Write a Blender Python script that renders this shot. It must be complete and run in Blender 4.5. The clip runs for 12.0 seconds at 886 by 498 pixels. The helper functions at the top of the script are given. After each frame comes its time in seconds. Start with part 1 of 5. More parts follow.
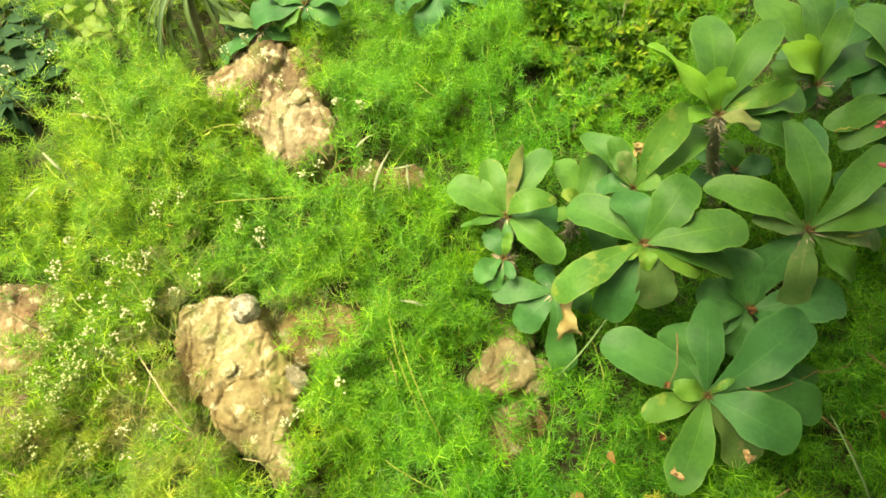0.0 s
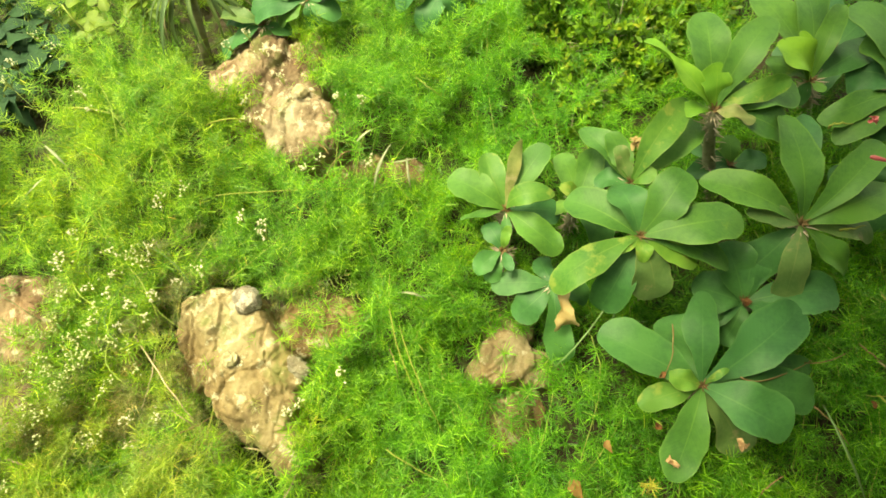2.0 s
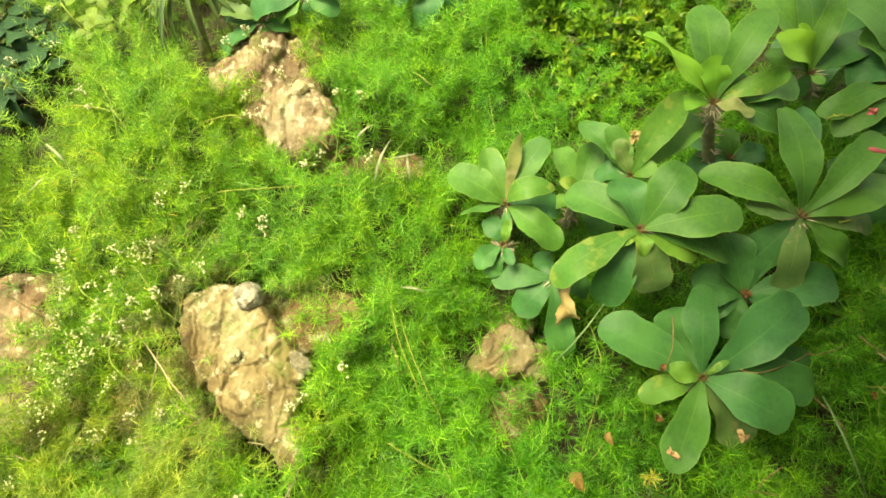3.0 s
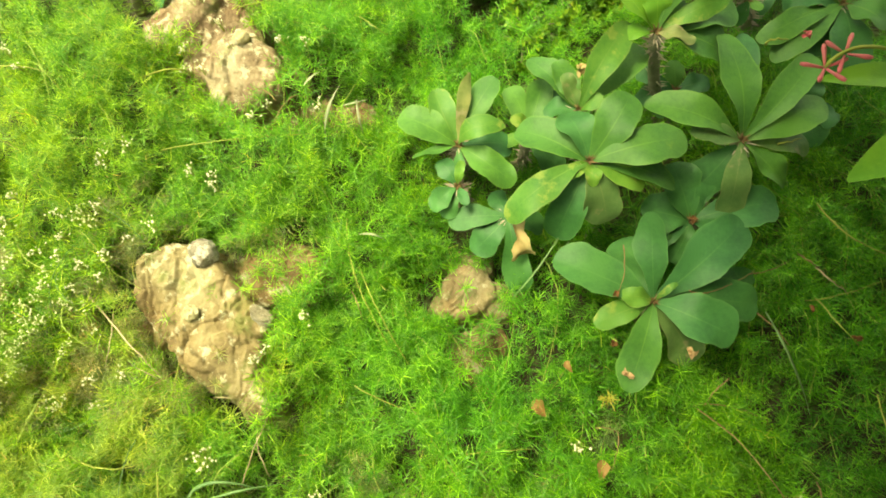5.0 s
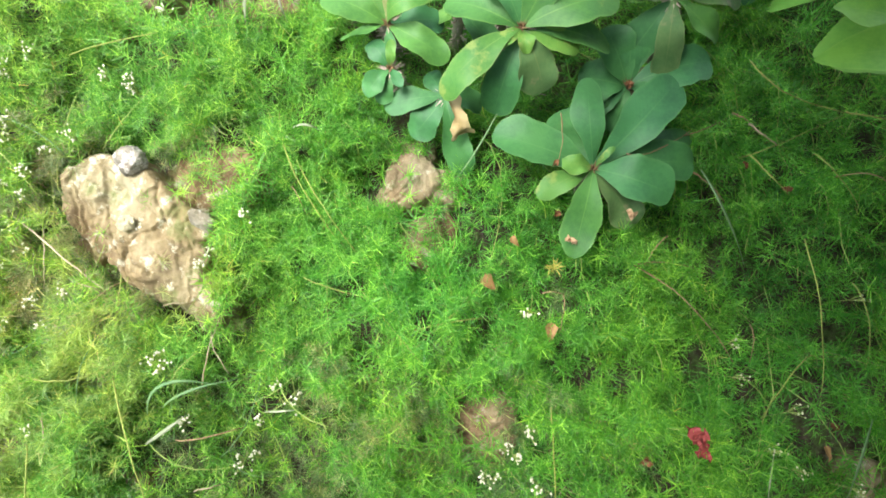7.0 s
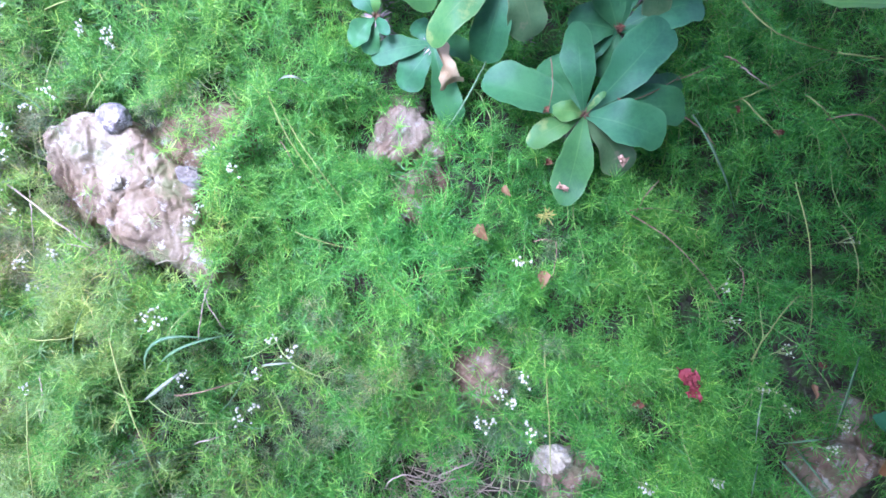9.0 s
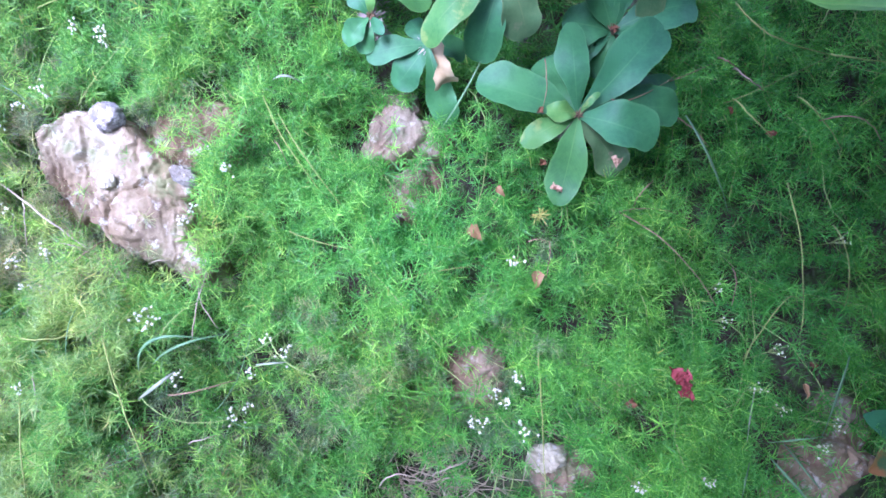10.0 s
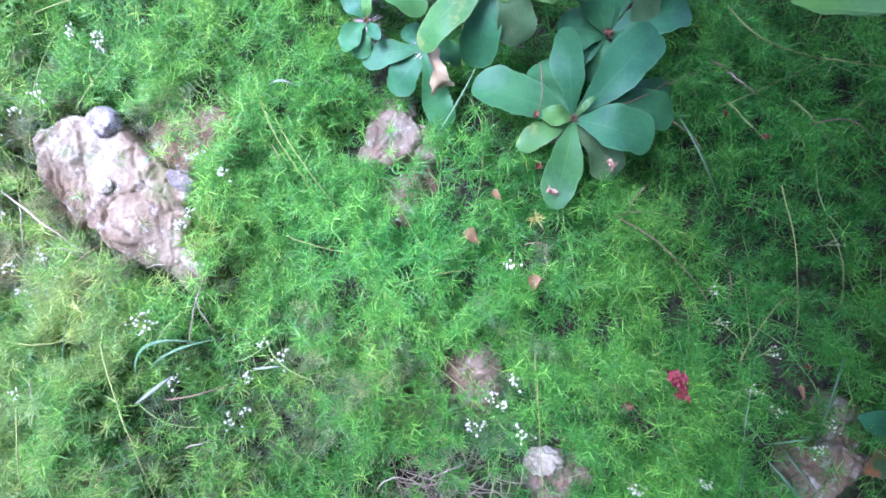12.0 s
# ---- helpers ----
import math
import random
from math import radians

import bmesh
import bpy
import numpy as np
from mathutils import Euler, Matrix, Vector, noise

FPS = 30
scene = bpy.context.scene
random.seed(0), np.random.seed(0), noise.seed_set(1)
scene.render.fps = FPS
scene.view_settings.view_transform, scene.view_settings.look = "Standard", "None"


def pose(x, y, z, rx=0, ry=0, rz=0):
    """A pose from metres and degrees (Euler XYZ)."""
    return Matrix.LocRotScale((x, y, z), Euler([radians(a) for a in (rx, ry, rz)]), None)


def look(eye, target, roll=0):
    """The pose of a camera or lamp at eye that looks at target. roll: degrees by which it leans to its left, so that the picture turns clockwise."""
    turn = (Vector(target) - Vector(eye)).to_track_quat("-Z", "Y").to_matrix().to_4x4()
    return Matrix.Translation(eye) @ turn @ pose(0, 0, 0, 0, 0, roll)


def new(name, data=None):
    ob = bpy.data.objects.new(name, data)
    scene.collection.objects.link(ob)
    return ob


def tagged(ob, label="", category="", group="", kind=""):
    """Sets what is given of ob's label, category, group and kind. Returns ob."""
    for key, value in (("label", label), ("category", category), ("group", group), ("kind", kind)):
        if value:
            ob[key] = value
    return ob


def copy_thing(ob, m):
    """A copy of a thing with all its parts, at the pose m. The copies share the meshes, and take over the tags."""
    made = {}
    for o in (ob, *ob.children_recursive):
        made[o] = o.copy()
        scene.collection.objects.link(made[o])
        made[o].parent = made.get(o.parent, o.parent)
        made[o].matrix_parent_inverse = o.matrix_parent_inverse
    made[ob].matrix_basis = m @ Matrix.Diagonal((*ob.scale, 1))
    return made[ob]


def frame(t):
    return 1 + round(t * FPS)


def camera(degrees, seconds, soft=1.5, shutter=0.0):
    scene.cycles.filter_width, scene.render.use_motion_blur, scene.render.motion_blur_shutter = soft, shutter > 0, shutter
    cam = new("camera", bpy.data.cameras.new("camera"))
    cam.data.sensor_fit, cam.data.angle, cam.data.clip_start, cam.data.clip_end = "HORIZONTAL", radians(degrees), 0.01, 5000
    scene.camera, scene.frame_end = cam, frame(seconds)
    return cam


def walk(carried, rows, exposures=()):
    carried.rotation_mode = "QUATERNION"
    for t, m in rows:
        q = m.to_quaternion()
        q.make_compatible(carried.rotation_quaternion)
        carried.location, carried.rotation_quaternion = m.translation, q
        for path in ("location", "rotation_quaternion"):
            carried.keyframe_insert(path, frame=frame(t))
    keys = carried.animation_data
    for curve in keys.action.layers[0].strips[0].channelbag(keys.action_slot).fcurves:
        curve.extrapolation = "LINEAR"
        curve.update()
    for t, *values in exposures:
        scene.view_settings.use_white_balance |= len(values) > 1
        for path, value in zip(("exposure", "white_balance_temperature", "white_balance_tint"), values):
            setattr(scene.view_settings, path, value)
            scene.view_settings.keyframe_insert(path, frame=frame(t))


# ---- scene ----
cam = camera(78.0, 12.0, soft=1.65, shutter=0.4)
PATH = [
    (0, (0.073, 0.088, 0.88), (-0.082, 0.811, -0.978), -10.8),
    (0.5, (0.07, 0.088, 0.882), (-0.091, 0.815, -0.974), -11.1),
    (1, (0.073, 0.084, 0.882), (-0.08, 0.804, -0.977), -10.8),
    (1.5, (0.074, 0.081, 0.885), (-0.072, 0.801, -0.975), -10.1),
    (2, (0.071, 0.074, 0.887), (-0.076, 0.794, -0.973), -10.1),
    (2.5, (0.073, 0.073, 0.889), (-0.069, 0.789, -0.974), -10.1),
    (3, (0.071, 0.072, 0.89), (-0.078, 0.776, -0.976), -10.9),
    (4.8, (0.086, 0.037, 0.88), (0.033, 0.651, -1.023), -6.9),
    (5, (0.089, 0.035, 0.879), (0.054, 0.625, -1.032), -6.1),
    (5.5, (0.096, 0.023, 0.874), (0.089, 0.55, -1.055), -4.8),
    (6, (0.106, -0.001, 0.868), (0.139, 0.442, -1.082), -2.2),
    (6.5, (0.116, -0.022, 0.864), (0.179, 0.363, -1.098), 1.5),
    (7, (0.117, -0.036, 0.855), (0.182, 0.299, -1.116), 3.0),
    (7.5, (0.117, -0.059, 0.85), (0.189, 0.241, -1.126), 4.7),
    (9.5, (0.118, -0.062, 0.85), (0.184, 0.15, -1.138), 7.9),
    (10, (0.12, -0.061, 0.852), (0.201, 0.152, -1.135), 11.5),
    (10.5, (0.121, -0.061, 0.853), (0.209, 0.161, -1.132), 12.2),
    (11, (0.122, -0.061, 0.854), (0.223, 0.157, -1.131), 15.5),
    (11.5, (0.122, -0.061, 0.854), (0.216, 0.157, -1.132), 13.8),
    (12, (0.121, -0.061, 0.855), (0.213, 0.162, -1.131), 12.9),
]
EXPOSURES = [
    (0, 2.10, 9600, -7), (3.2, 2.10, 9600, -7), (5.0, 2.13, 9500, -11), (6.2, 2.17, 9300, -12), (7.0, 2.28, 5850, 14), (7.6, 2.36, 4780, 38), (9.4, 2.38, 4430, 49), (12, 2.38, 4410, 49),
]
walk(cam, [(t, look(eye, target, roll)) for t, eye, target, roll in PATH], EXPOSURES)

# ---- world and light: bright overcast, the sun veiled behind thin cloud ----
SUN_EL, SUN_AZ = 68.0, 300.0
world = bpy.data.worlds.new("sky")
scene.world = world
world.use_nodes = True
wn, wl = world.node_tree.nodes, world.node_tree.links
sky = wn.new("ShaderNodeTexSky")
sky.sky_type = "NISHITA"
sky.sun_disc = False
sky.sun_elevation, sky.sun_rotation = radians(SUN_EL), radians(SUN_AZ)
sky.dust_density = 4.0
wn["Background"].inputs["Strength"].default_value = 0.142
veil = wn.new("ShaderNodeHueSaturation")
veil.inputs["Saturation"].default_value = 0.45
wl.new(sky.outputs["Color"], veil.inputs["Color"])
wl.new(veil.outputs["Color"], wn["Background"].inputs["Color"])
sun_data = bpy.data.lights.new("sun", "SUN")
sun_data.energy, sun_data.angle, sun_data.color = 1.6, radians(25), (1.0, 0.95, 0.85)
sun = new("sun", sun_data)
sun.matrix_world = look((0, 0, 5), Vector((0, 0, 5)) - Vector((math.sin(radians(SUN_AZ)) * math.cos(radians(SUN_EL)), math.cos(radians(SUN_AZ)) * math.cos(radians(SUN_EL)), math.sin(radians(SUN_EL)))))


# ---- materials ----
def material(name, roughness=0.6):
    m = bpy.data.materials.new(name)
    m.use_nodes = True
    n, l = m.node_tree.nodes, m.node_tree.links
    b = n["Principled BSDF"]
    b.inputs["Roughness"].default_value = roughness
    b.inputs["Specular IOR Level"].default_value = 0.25
    return m, n, l, b


def noise_node(n, l, scale, detail=4.0, rough=0.55, coord="Object"):
    tc = n.new("ShaderNodeTexCoord")
    t = n.new("ShaderNodeTexNoise")
    t.inputs["Scale"].default_value, t.inputs["Detail"].default_value, t.inputs["Roughness"].default_value = scale, detail, rough
    if coord == "World":
        l.new(n.new("ShaderNodeNewGeometry").outputs["Position"], t.inputs["Vector"])
    else:
        l.new(tc.outputs[coord], t.inputs["Vector"])
    return t.outputs["Fac"]


def ramp(n, l, fac, stops):
    r = n.new("ShaderNodeValToRGB")
    e = r.color_ramp.elements
    while len(e) < len(stops):
        e.new(0.5)
    for k, (p, c) in zip(e, stops):
        k.position, k.color = p, (*c, 1)
    l.new(fac, r.inputs["Fac"])
    return r.outputs["Color"]


def mixed(n, l, fac, a, b, mode="MIX"):
    m = n.new("ShaderNodeMix")
    m.data_type, m.blend_type = "RGBA", mode
    for sock, v in ((m.inputs[0], fac), (m.inputs[6], a), (m.inputs[7], b)):
        if isinstance(v, (int, float)):
            sock.default_value = v
        elif isinstance(v, tuple):
            sock.default_value = (*v, 1)
        else:
            l.new(v, sock)
    return m.outputs[2]


def maths(n, l, op, a, b=0.0):
    m = n.new("ShaderNodeMath")
    m.operation = op
    for sock, v in zip(m.inputs, (a, b)):
        if isinstance(v, (int, float)):
            sock.default_value = v
        else:
            l.new(v, sock)
    return m.outputs[0]


def relief(n, l, b, height, strength, distance):
    k = n.new("ShaderNodeBump")
    k.inputs["Strength"].default_value, k.inputs["Distance"].default_value = strength, distance
    l.new(height, k.inputs["Height"])
    l.new(k.outputs["Normal"], b.inputs["Normal"])
    return k.outputs["Normal"]


def thin(m, n, l, b, colour, share):
    """Leaf tissue: lets a share of the light through."""
    t = n.new("ShaderNodeBsdfTranslucent")
    x = n.new("ShaderNodeMixShader")
    x.inputs[0].default_value = share
    l.new(colour, b.inputs["Base Color"])
    l.new(colour, t.inputs["Color"])
    l.new(b.outputs[0], x.inputs[1])
    l.new(t.outputs[0], x.inputs[2])
    l.new(x.outputs[0], n["Material Output"].inputs["Surface"])


def leaf_material(name, dark, light, rib, spot, spots=0.66, roughness=0.5, share=0.3):
    """A broad leaf: the blade's UV runs across (x, -1 to 1) and along it (y, 0 to 1)."""
    m, n, l, b = material(name, roughness)
    info = n.new("ShaderNodeObjectInfo").outputs["Random"]
    blotch = noise_node(n, l, 22, 3, coord="World")
    fine = noise_node(n, l, 160, 4, coord="World")
    col = ramp(n, l, mixed(n, l, 0.3, blotch, fine), [(0.38, dark), (0.58, light)])
    tone = ramp(n, l, info, [(0.0, (0.78, 0.86, 0.92)), (1.0, (1.2, 1.1, 0.92))])
    col = mixed(n, l, 1.0, col, tone, "MULTIPLY")
    col = mixed(n, l, maths(n, l, "MULTIPLY", fine, 0.25), col, light)
    uv = n.new("ShaderNodeSeparateXYZ")
    l.new(n.new("ShaderNodeUVMap").outputs["UV"], uv.inputs[0])
    across = maths(n, l, "ABSOLUTE", uv.outputs["X"])
    width = maths(n, l, "SUBTRACT", 0.10, maths(n, l, "MULTIPLY", uv.outputs["Y"], 0.08))
    midrib = n.new("ShaderNodeMapRange")
    midrib.inputs["To Min"].default_value, midrib.inputs["To Max"].default_value = 1.0, 0.0
    midrib.interpolation_type = "SMOOTHSTEP"
    l.new(across, midrib.inputs["Value"])
    midrib.inputs["From Min"].default_value = 0.0
    l.new(width, midrib.inputs["From Max"])
    bold = maths(n, l, "SUBTRACT", 0.72, maths(n, l, "MULTIPLY", uv.outputs["Y"], 0.6))
    col = mixed(n, l, maths(n, l, "MULTIPLY", midrib.outputs[0], bold), col, rib)
    vein = n.new("ShaderNodeTexWave")
    vein.inputs["Scale"].default_value, vein.inputs["Distortion"].default_value = 3.2, 2.5
    vein.inputs["Detail"].default_value = 2
    vein.bands_direction = "Y"
    slant = n.new("ShaderNodeCombineXYZ")
    l.new(maths(n, l, "SUBTRACT", maths(n, l, "MULTIPLY", uv.outputs["Y"], 2.2), maths(n, l, "MULTIPLY", across, 0.5)), slant.inputs["Y"])
    l.new(slant.outputs[0], vein.inputs["Vector"])
    col = mixed(n, l, maths(n, l, "MULTIPLY", vein.outputs["Fac"], 0.05), col, rib)
    rim = ramp(n, l, across, [(0.86, (0, 0, 0)), (0.99, (0.45, 0.45, 0.45))])
    col = mixed(n, l, rim, col, rib)
    patch = noise_node(n, l, 34, 5, 0.6, coord="World")
    col = mixed(n, l, ramp(n, l, patch, [(spots, (0, 0, 0)), (spots + 0.09, (1, 1, 1))]), col, spot)
    dents = noise_node(n, l, 55, 3, coord="World")
    relief(n, l, b, mixed(n, l, 0.8, mixed(n, l, 0.85, vein.outputs["Fac"], fine), dents), 0.4, 0.0026)
    thin(m, n, l, b, col, share)
    return m


LEAF = leaf_material("thick_green_leaf", (0.045, 0.138, 0.026), (0.078, 0.202, 0.036), (0.145, 0.285, 0.052), (0.1403, 0.2391, 0.03416), 0.68)
LEAF_BLUE = leaf_material("blue_green_leaf", (0.033, 0.123, 0.035), (0.055, 0.175, 0.047), (0.095, 0.225, 0.06), (0.115, 0.205, 0.042), 0.7)
LEAF_YELLOW = leaf_material("yellowing_leaf", (0.066, 0.195, 0.03), (0.12, 0.262, 0.042), (0.2, 0.31, 0.07), (0.215, 0.3, 0.06), 0.57, share=0.35)
LEAF_PALE = leaf_material("faded_leaf", (0.066, 0.15, 0.04), (0.115, 0.2, 0.06), (0.19, 0.235, 0.08), (0.2, 0.21, 0.09), 0.6)
LEAF_DRY = leaf_material("drying_leaf", (0.14, 0.2, 0.06), (0.25, 0.28, 0.1), (0.3, 0.3, 0.13), (0.36, 0.33, 0.17), 0.55, share=0.35)
LEAF_BRIGHT = leaf_material("bright_green_leaf", (0.112, 0.28, 0.03), (0.165, 0.35, 0.038), (0.21, 0.38, 0.06), (0.17, 0.31, 0.04), 0.7, 0.45, 0.35)
LEAF_LIME = leaf_material("lime_green_leaf", (0.11, 0.2, 0.02), (0.15, 0.24, 0.026), (0.234, 0.312, 0.052), (0.195, 0.234, 0.0325), 0.7, share=0.4)
LEAF_DARK = leaf_material("dark_green_leaf", (0.013, 0.0488, 0.0195), (0.0228, 0.0731, 0.0228), (0.039, 0.0975, 0.0325), (0.039, 0.0813, 0.026), 0.72, 0.75)
LEAF_STRAP = leaf_material("strap_leaf", (0.065, 0.124, 0.039), (0.104, 0.169, 0.052), (0.13, 0.195, 0.065), (0.169, 0.176, 0.078), 0.66)
LEAF_CROTON = leaf_material("mottled_orange_leaf", (0.104, 0.111, 0.0195), (0.234, 0.104, 0.0195), (0.26, 0.195, 0.052), (0.052, 0.104, 0.026), 0.5)


def needle_material(name, dark, mid, light, dry, dry_from):
    m, n, l, b = material(name, 0.4)
    b.inputs["Specular IOR Level"].default_value = 0.35
    isle = n.new("ShaderNodeNewGeometry").outputs["Random Per Island"]
    col = ramp(n, l, isle, [(0.0, dark), (0.5, mid), (dry_from - 0.12, light), (dry_from, tuple(1.4 * c for c in light)), (min(dry_from + 0.02, 1.0), dry)])
    drift = noise_node(n, l, 3.2, 3, coord="World")
    hue = ramp(n, l, drift, [(0.32, (0.82, 0.95, 1.0)), (0.5, (1, 1, 1)), (0.68, (1.2, 1.04, 0.85))])
    col = mixed(n, l, 1.0, col, hue, "MULTIPLY")
    # along x: yellow-green to deep green, with the left's warm haze tinted in
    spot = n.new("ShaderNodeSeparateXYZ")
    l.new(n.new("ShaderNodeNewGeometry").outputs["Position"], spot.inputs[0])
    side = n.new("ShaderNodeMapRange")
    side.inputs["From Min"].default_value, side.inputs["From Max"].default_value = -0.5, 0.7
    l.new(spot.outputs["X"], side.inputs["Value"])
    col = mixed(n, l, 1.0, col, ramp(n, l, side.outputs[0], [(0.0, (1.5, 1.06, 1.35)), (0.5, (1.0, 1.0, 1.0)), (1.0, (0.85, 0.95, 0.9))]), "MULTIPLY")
    # per-sprig tone; in the fern beds it also carries painted depth shade
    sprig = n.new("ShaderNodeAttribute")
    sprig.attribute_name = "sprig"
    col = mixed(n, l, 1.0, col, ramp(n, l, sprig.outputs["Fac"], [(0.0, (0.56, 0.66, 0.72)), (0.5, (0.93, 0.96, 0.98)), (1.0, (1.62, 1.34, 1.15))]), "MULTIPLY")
    thin(m, n, l, b, col, 0.52)
    return m


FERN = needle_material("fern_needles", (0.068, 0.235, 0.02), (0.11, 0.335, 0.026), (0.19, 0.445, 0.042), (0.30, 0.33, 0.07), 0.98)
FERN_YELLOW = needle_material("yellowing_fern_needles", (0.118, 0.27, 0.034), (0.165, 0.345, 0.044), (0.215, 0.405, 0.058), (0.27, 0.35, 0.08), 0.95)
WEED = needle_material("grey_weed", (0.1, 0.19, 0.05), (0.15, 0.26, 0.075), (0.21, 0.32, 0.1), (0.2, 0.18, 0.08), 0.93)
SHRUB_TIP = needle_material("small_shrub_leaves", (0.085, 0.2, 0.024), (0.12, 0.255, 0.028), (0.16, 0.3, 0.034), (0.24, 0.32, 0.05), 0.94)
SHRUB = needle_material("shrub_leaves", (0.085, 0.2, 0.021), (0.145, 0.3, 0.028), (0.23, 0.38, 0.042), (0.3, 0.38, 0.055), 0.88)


def plain_material(name, a, b_, scale=60, roughness=0.75, bump=0.3, depth=0.002, share=0.0):
    m, n, l, b = material(name, roughness)
    f = noise_node(n, l, scale, 5, coord="World")
    g = noise_node(n, l, scale * 0.12, 3, coord="World")
    col = ramp(n, l, mixed(n, l, 0.5, f, g), [(0.35, a), (0.65, b_)])
    relief(n, l, b, f, bump, depth)
    if share:
        thin(m, n, l, b, col, share)
    else:
        l.new(col, b.inputs["Base Color"])
    return m


STEM = plain_material("fern_stem", (0.19, 0.29, 0.05), (0.32, 0.36, 0.09), 40)
STRAW = plain_material("dry_straw", (0.22, 0.165, 0.085), (0.38, 0.31, 0.185), 60)
TWIG = plain_material("brown_twig", (0.14, 0.085, 0.035), (0.26, 0.175, 0.08), 60)
YELLOW_STEM = plain_material("yellow_stem", (0.15, 0.19, 0.03), (0.25, 0.26, 0.05), 50)
YELLOW_NEEDLE = plain_material("yellow_needle", (0.24, 0.24, 0.03), (0.36, 0.35, 0.06), 80, 0.5, share=0.2)
BLADE = plain_material("green_blade", (0.11, 0.21, 0.07), (0.17, 0.28, 0.1), 50, 0.4, share=0.3)
PALE_BLADE = plain_material("pale_dry_blade", (0.2, 0.23, 0.12), (0.33, 0.36, 0.21), 90, share=0.25)
BARK = plain_material("grey_thorny_bark", (0.13, 0.135, 0.072), (0.25, 0.25, 0.15), 90, 0.85, 0.6)
THORN = plain_material("pale_thorn", (0.28, 0.22, 0.15), (0.44, 0.36, 0.27), 90, 0.6)
BUD = plain_material("red_brown_bud", (0.095, 0.055, 0.02), (0.18, 0.12, 0.05), 120, 0.6)
DEAD = plain_material("dead_leaf", (0.27, 0.195, 0.075), (0.43, 0.335, 0.145), 45, 0.7, 0.5, share=0.15)
ORANGE = plain_material("orange_dead_leaf", (0.18, 0.10, 0.028), (0.27, 0.17, 0.06), 45, 0.7, 0.4, share=0.15)
RED = plain_material("red_petal", (0.19, 0.03, 0.022), (0.29, 0.065, 0.05), 60, 0.6, share=0.15)
PINK = plain_material("coral_petal", (0.43, 0.075, 0.085), (0.56, 0.15, 0.155), 60, 0.5, share=0.2)
FADED_RED = plain_material("faded_red_flower", (0.06, 0.018, 0.005), (0.17, 0.085, 0.026), 260, 0.8)
FADED_PINK = plain_material("faded_pink_flower", (0.24, 0.125, 0.052), (0.42, 0.3, 0.155), 300, 0.8)
WHITE = plain_material("white_petal", (0.42, 0.41, 0.25), (0.57, 0.55, 0.36), 200, 0.6, 0.1, share=0.15)
CREAM = plain_material("cream_petal", (0.42, 0.44, 0.2), (0.56, 0.57, 0.33), 200, 0.6, 0.1, share=0.15)


def rock_material(name, low, mid, high, moss, moss_from, scale=1.0, pale=(0.4, 0.37, 0.29), crust_from=0.55):
    """Weathered stone: broad drifts of colour, pale lichen crusts, green algae in patches, dark pores."""
    m, n, l, b = material(name, 0.88)
    big = noise_node(n, l, 13 * scale, 4, 0.55, coord="World")
    fine = noise_node(n, l, 110 * scale, 6, 0.65, coord="World")
    col = ramp(n, l, mixed(n, l, 0.28, big, fine), [(0.38, low), (0.5, mid), (0.62, high)])
    wide = noise_node(n, l, 5.5 * scale, 3, 0.5, coord="World")
    col = mixed(n, l, 1.0, col, ramp(n, l, wide, [(0.38, (1.04, 0.9, 0.8)), (0.62, (1.05, 1.06, 1.06))]), "MULTIPLY")
    crust = noise_node(n, l, 42 * scale, 7, 0.7, coord="World")
    col = mixed(n, l, ramp(n, l, crust, [(crust_from, (0, 0, 0)), (crust_from + 0.08, (0.85, 0.85, 0.85))]), col, pale)
    algae = noise_node(n, l, 17 * scale, 5, 0.65, coord="World")
    col = mixed(n, l, ramp(n, l, algae, [(moss_from, (0, 0, 0)), (moss_from + 0.12, (0.62, 0.62, 0.62))]), col, moss)
    pores = n.new("ShaderNodeTexVoronoi")
    pores.inputs["Scale"].default_value = 150 * scale
    l.new(n.new("ShaderNodeNewGeometry").outputs["Position"], pores.inputs["Vector"])
    pore = ramp(n, l, pores.outputs["Distance"], [(0.0, (0.5, 0.45, 0.4)), (0.16, (1, 1, 1))])
    col = mixed(n, l, maths(n, l, "MULTIPLY", crust, 0.8), col, mixed(n, l, 1.0, col, pore, "MULTIPLY"))
    relief(n, l, b, mixed(n, l, 0.35, fine, crust), 0.9, 0.006)
    l.new(col, b.inputs["Base Color"])
    return m


ROCK = rock_material("tan_limestone", (0.105, 0.078, 0.036), (0.18, 0.143, 0.068), (0.257, 0.219, 0.119), (0.1, 0.13, 0.03), 0.55, pale=(0.395, 0.372, 0.245))
ROCK_PALE = rock_material("pale_limestone", (0.095, 0.066, 0.036), (0.175, 0.132, 0.076), (0.27, 0.225, 0.142), (0.11, 0.14, 0.034), 0.56, pale=(0.4, 0.36, 0.237), crust_from=0.54)
ROCK_BROWN = rock_material("brown_stone", (0.1, 0.072, 0.036), (0.165, 0.126, 0.067), (0.24, 0.195, 0.112), (0.085, 0.105, 0.03), 0.52, pale=(0.33, 0.3, 0.198))
ROCK_GREY = rock_material("grey_stone", (0.1, 0.096, 0.07), (0.16, 0.152, 0.112), (0.25, 0.24, 0.18), (0.15, 0.16, 0.077), 0.6, 1.8, crust_from=0.5)
ROCK_LICHEN = rock_material("lichen_stone", (0.12, 0.11, 0.07), (0.2, 0.185, 0.125), (0.3, 0.285, 0.2), (0.15, 0.17, 0.08), 0.57, 2.0)
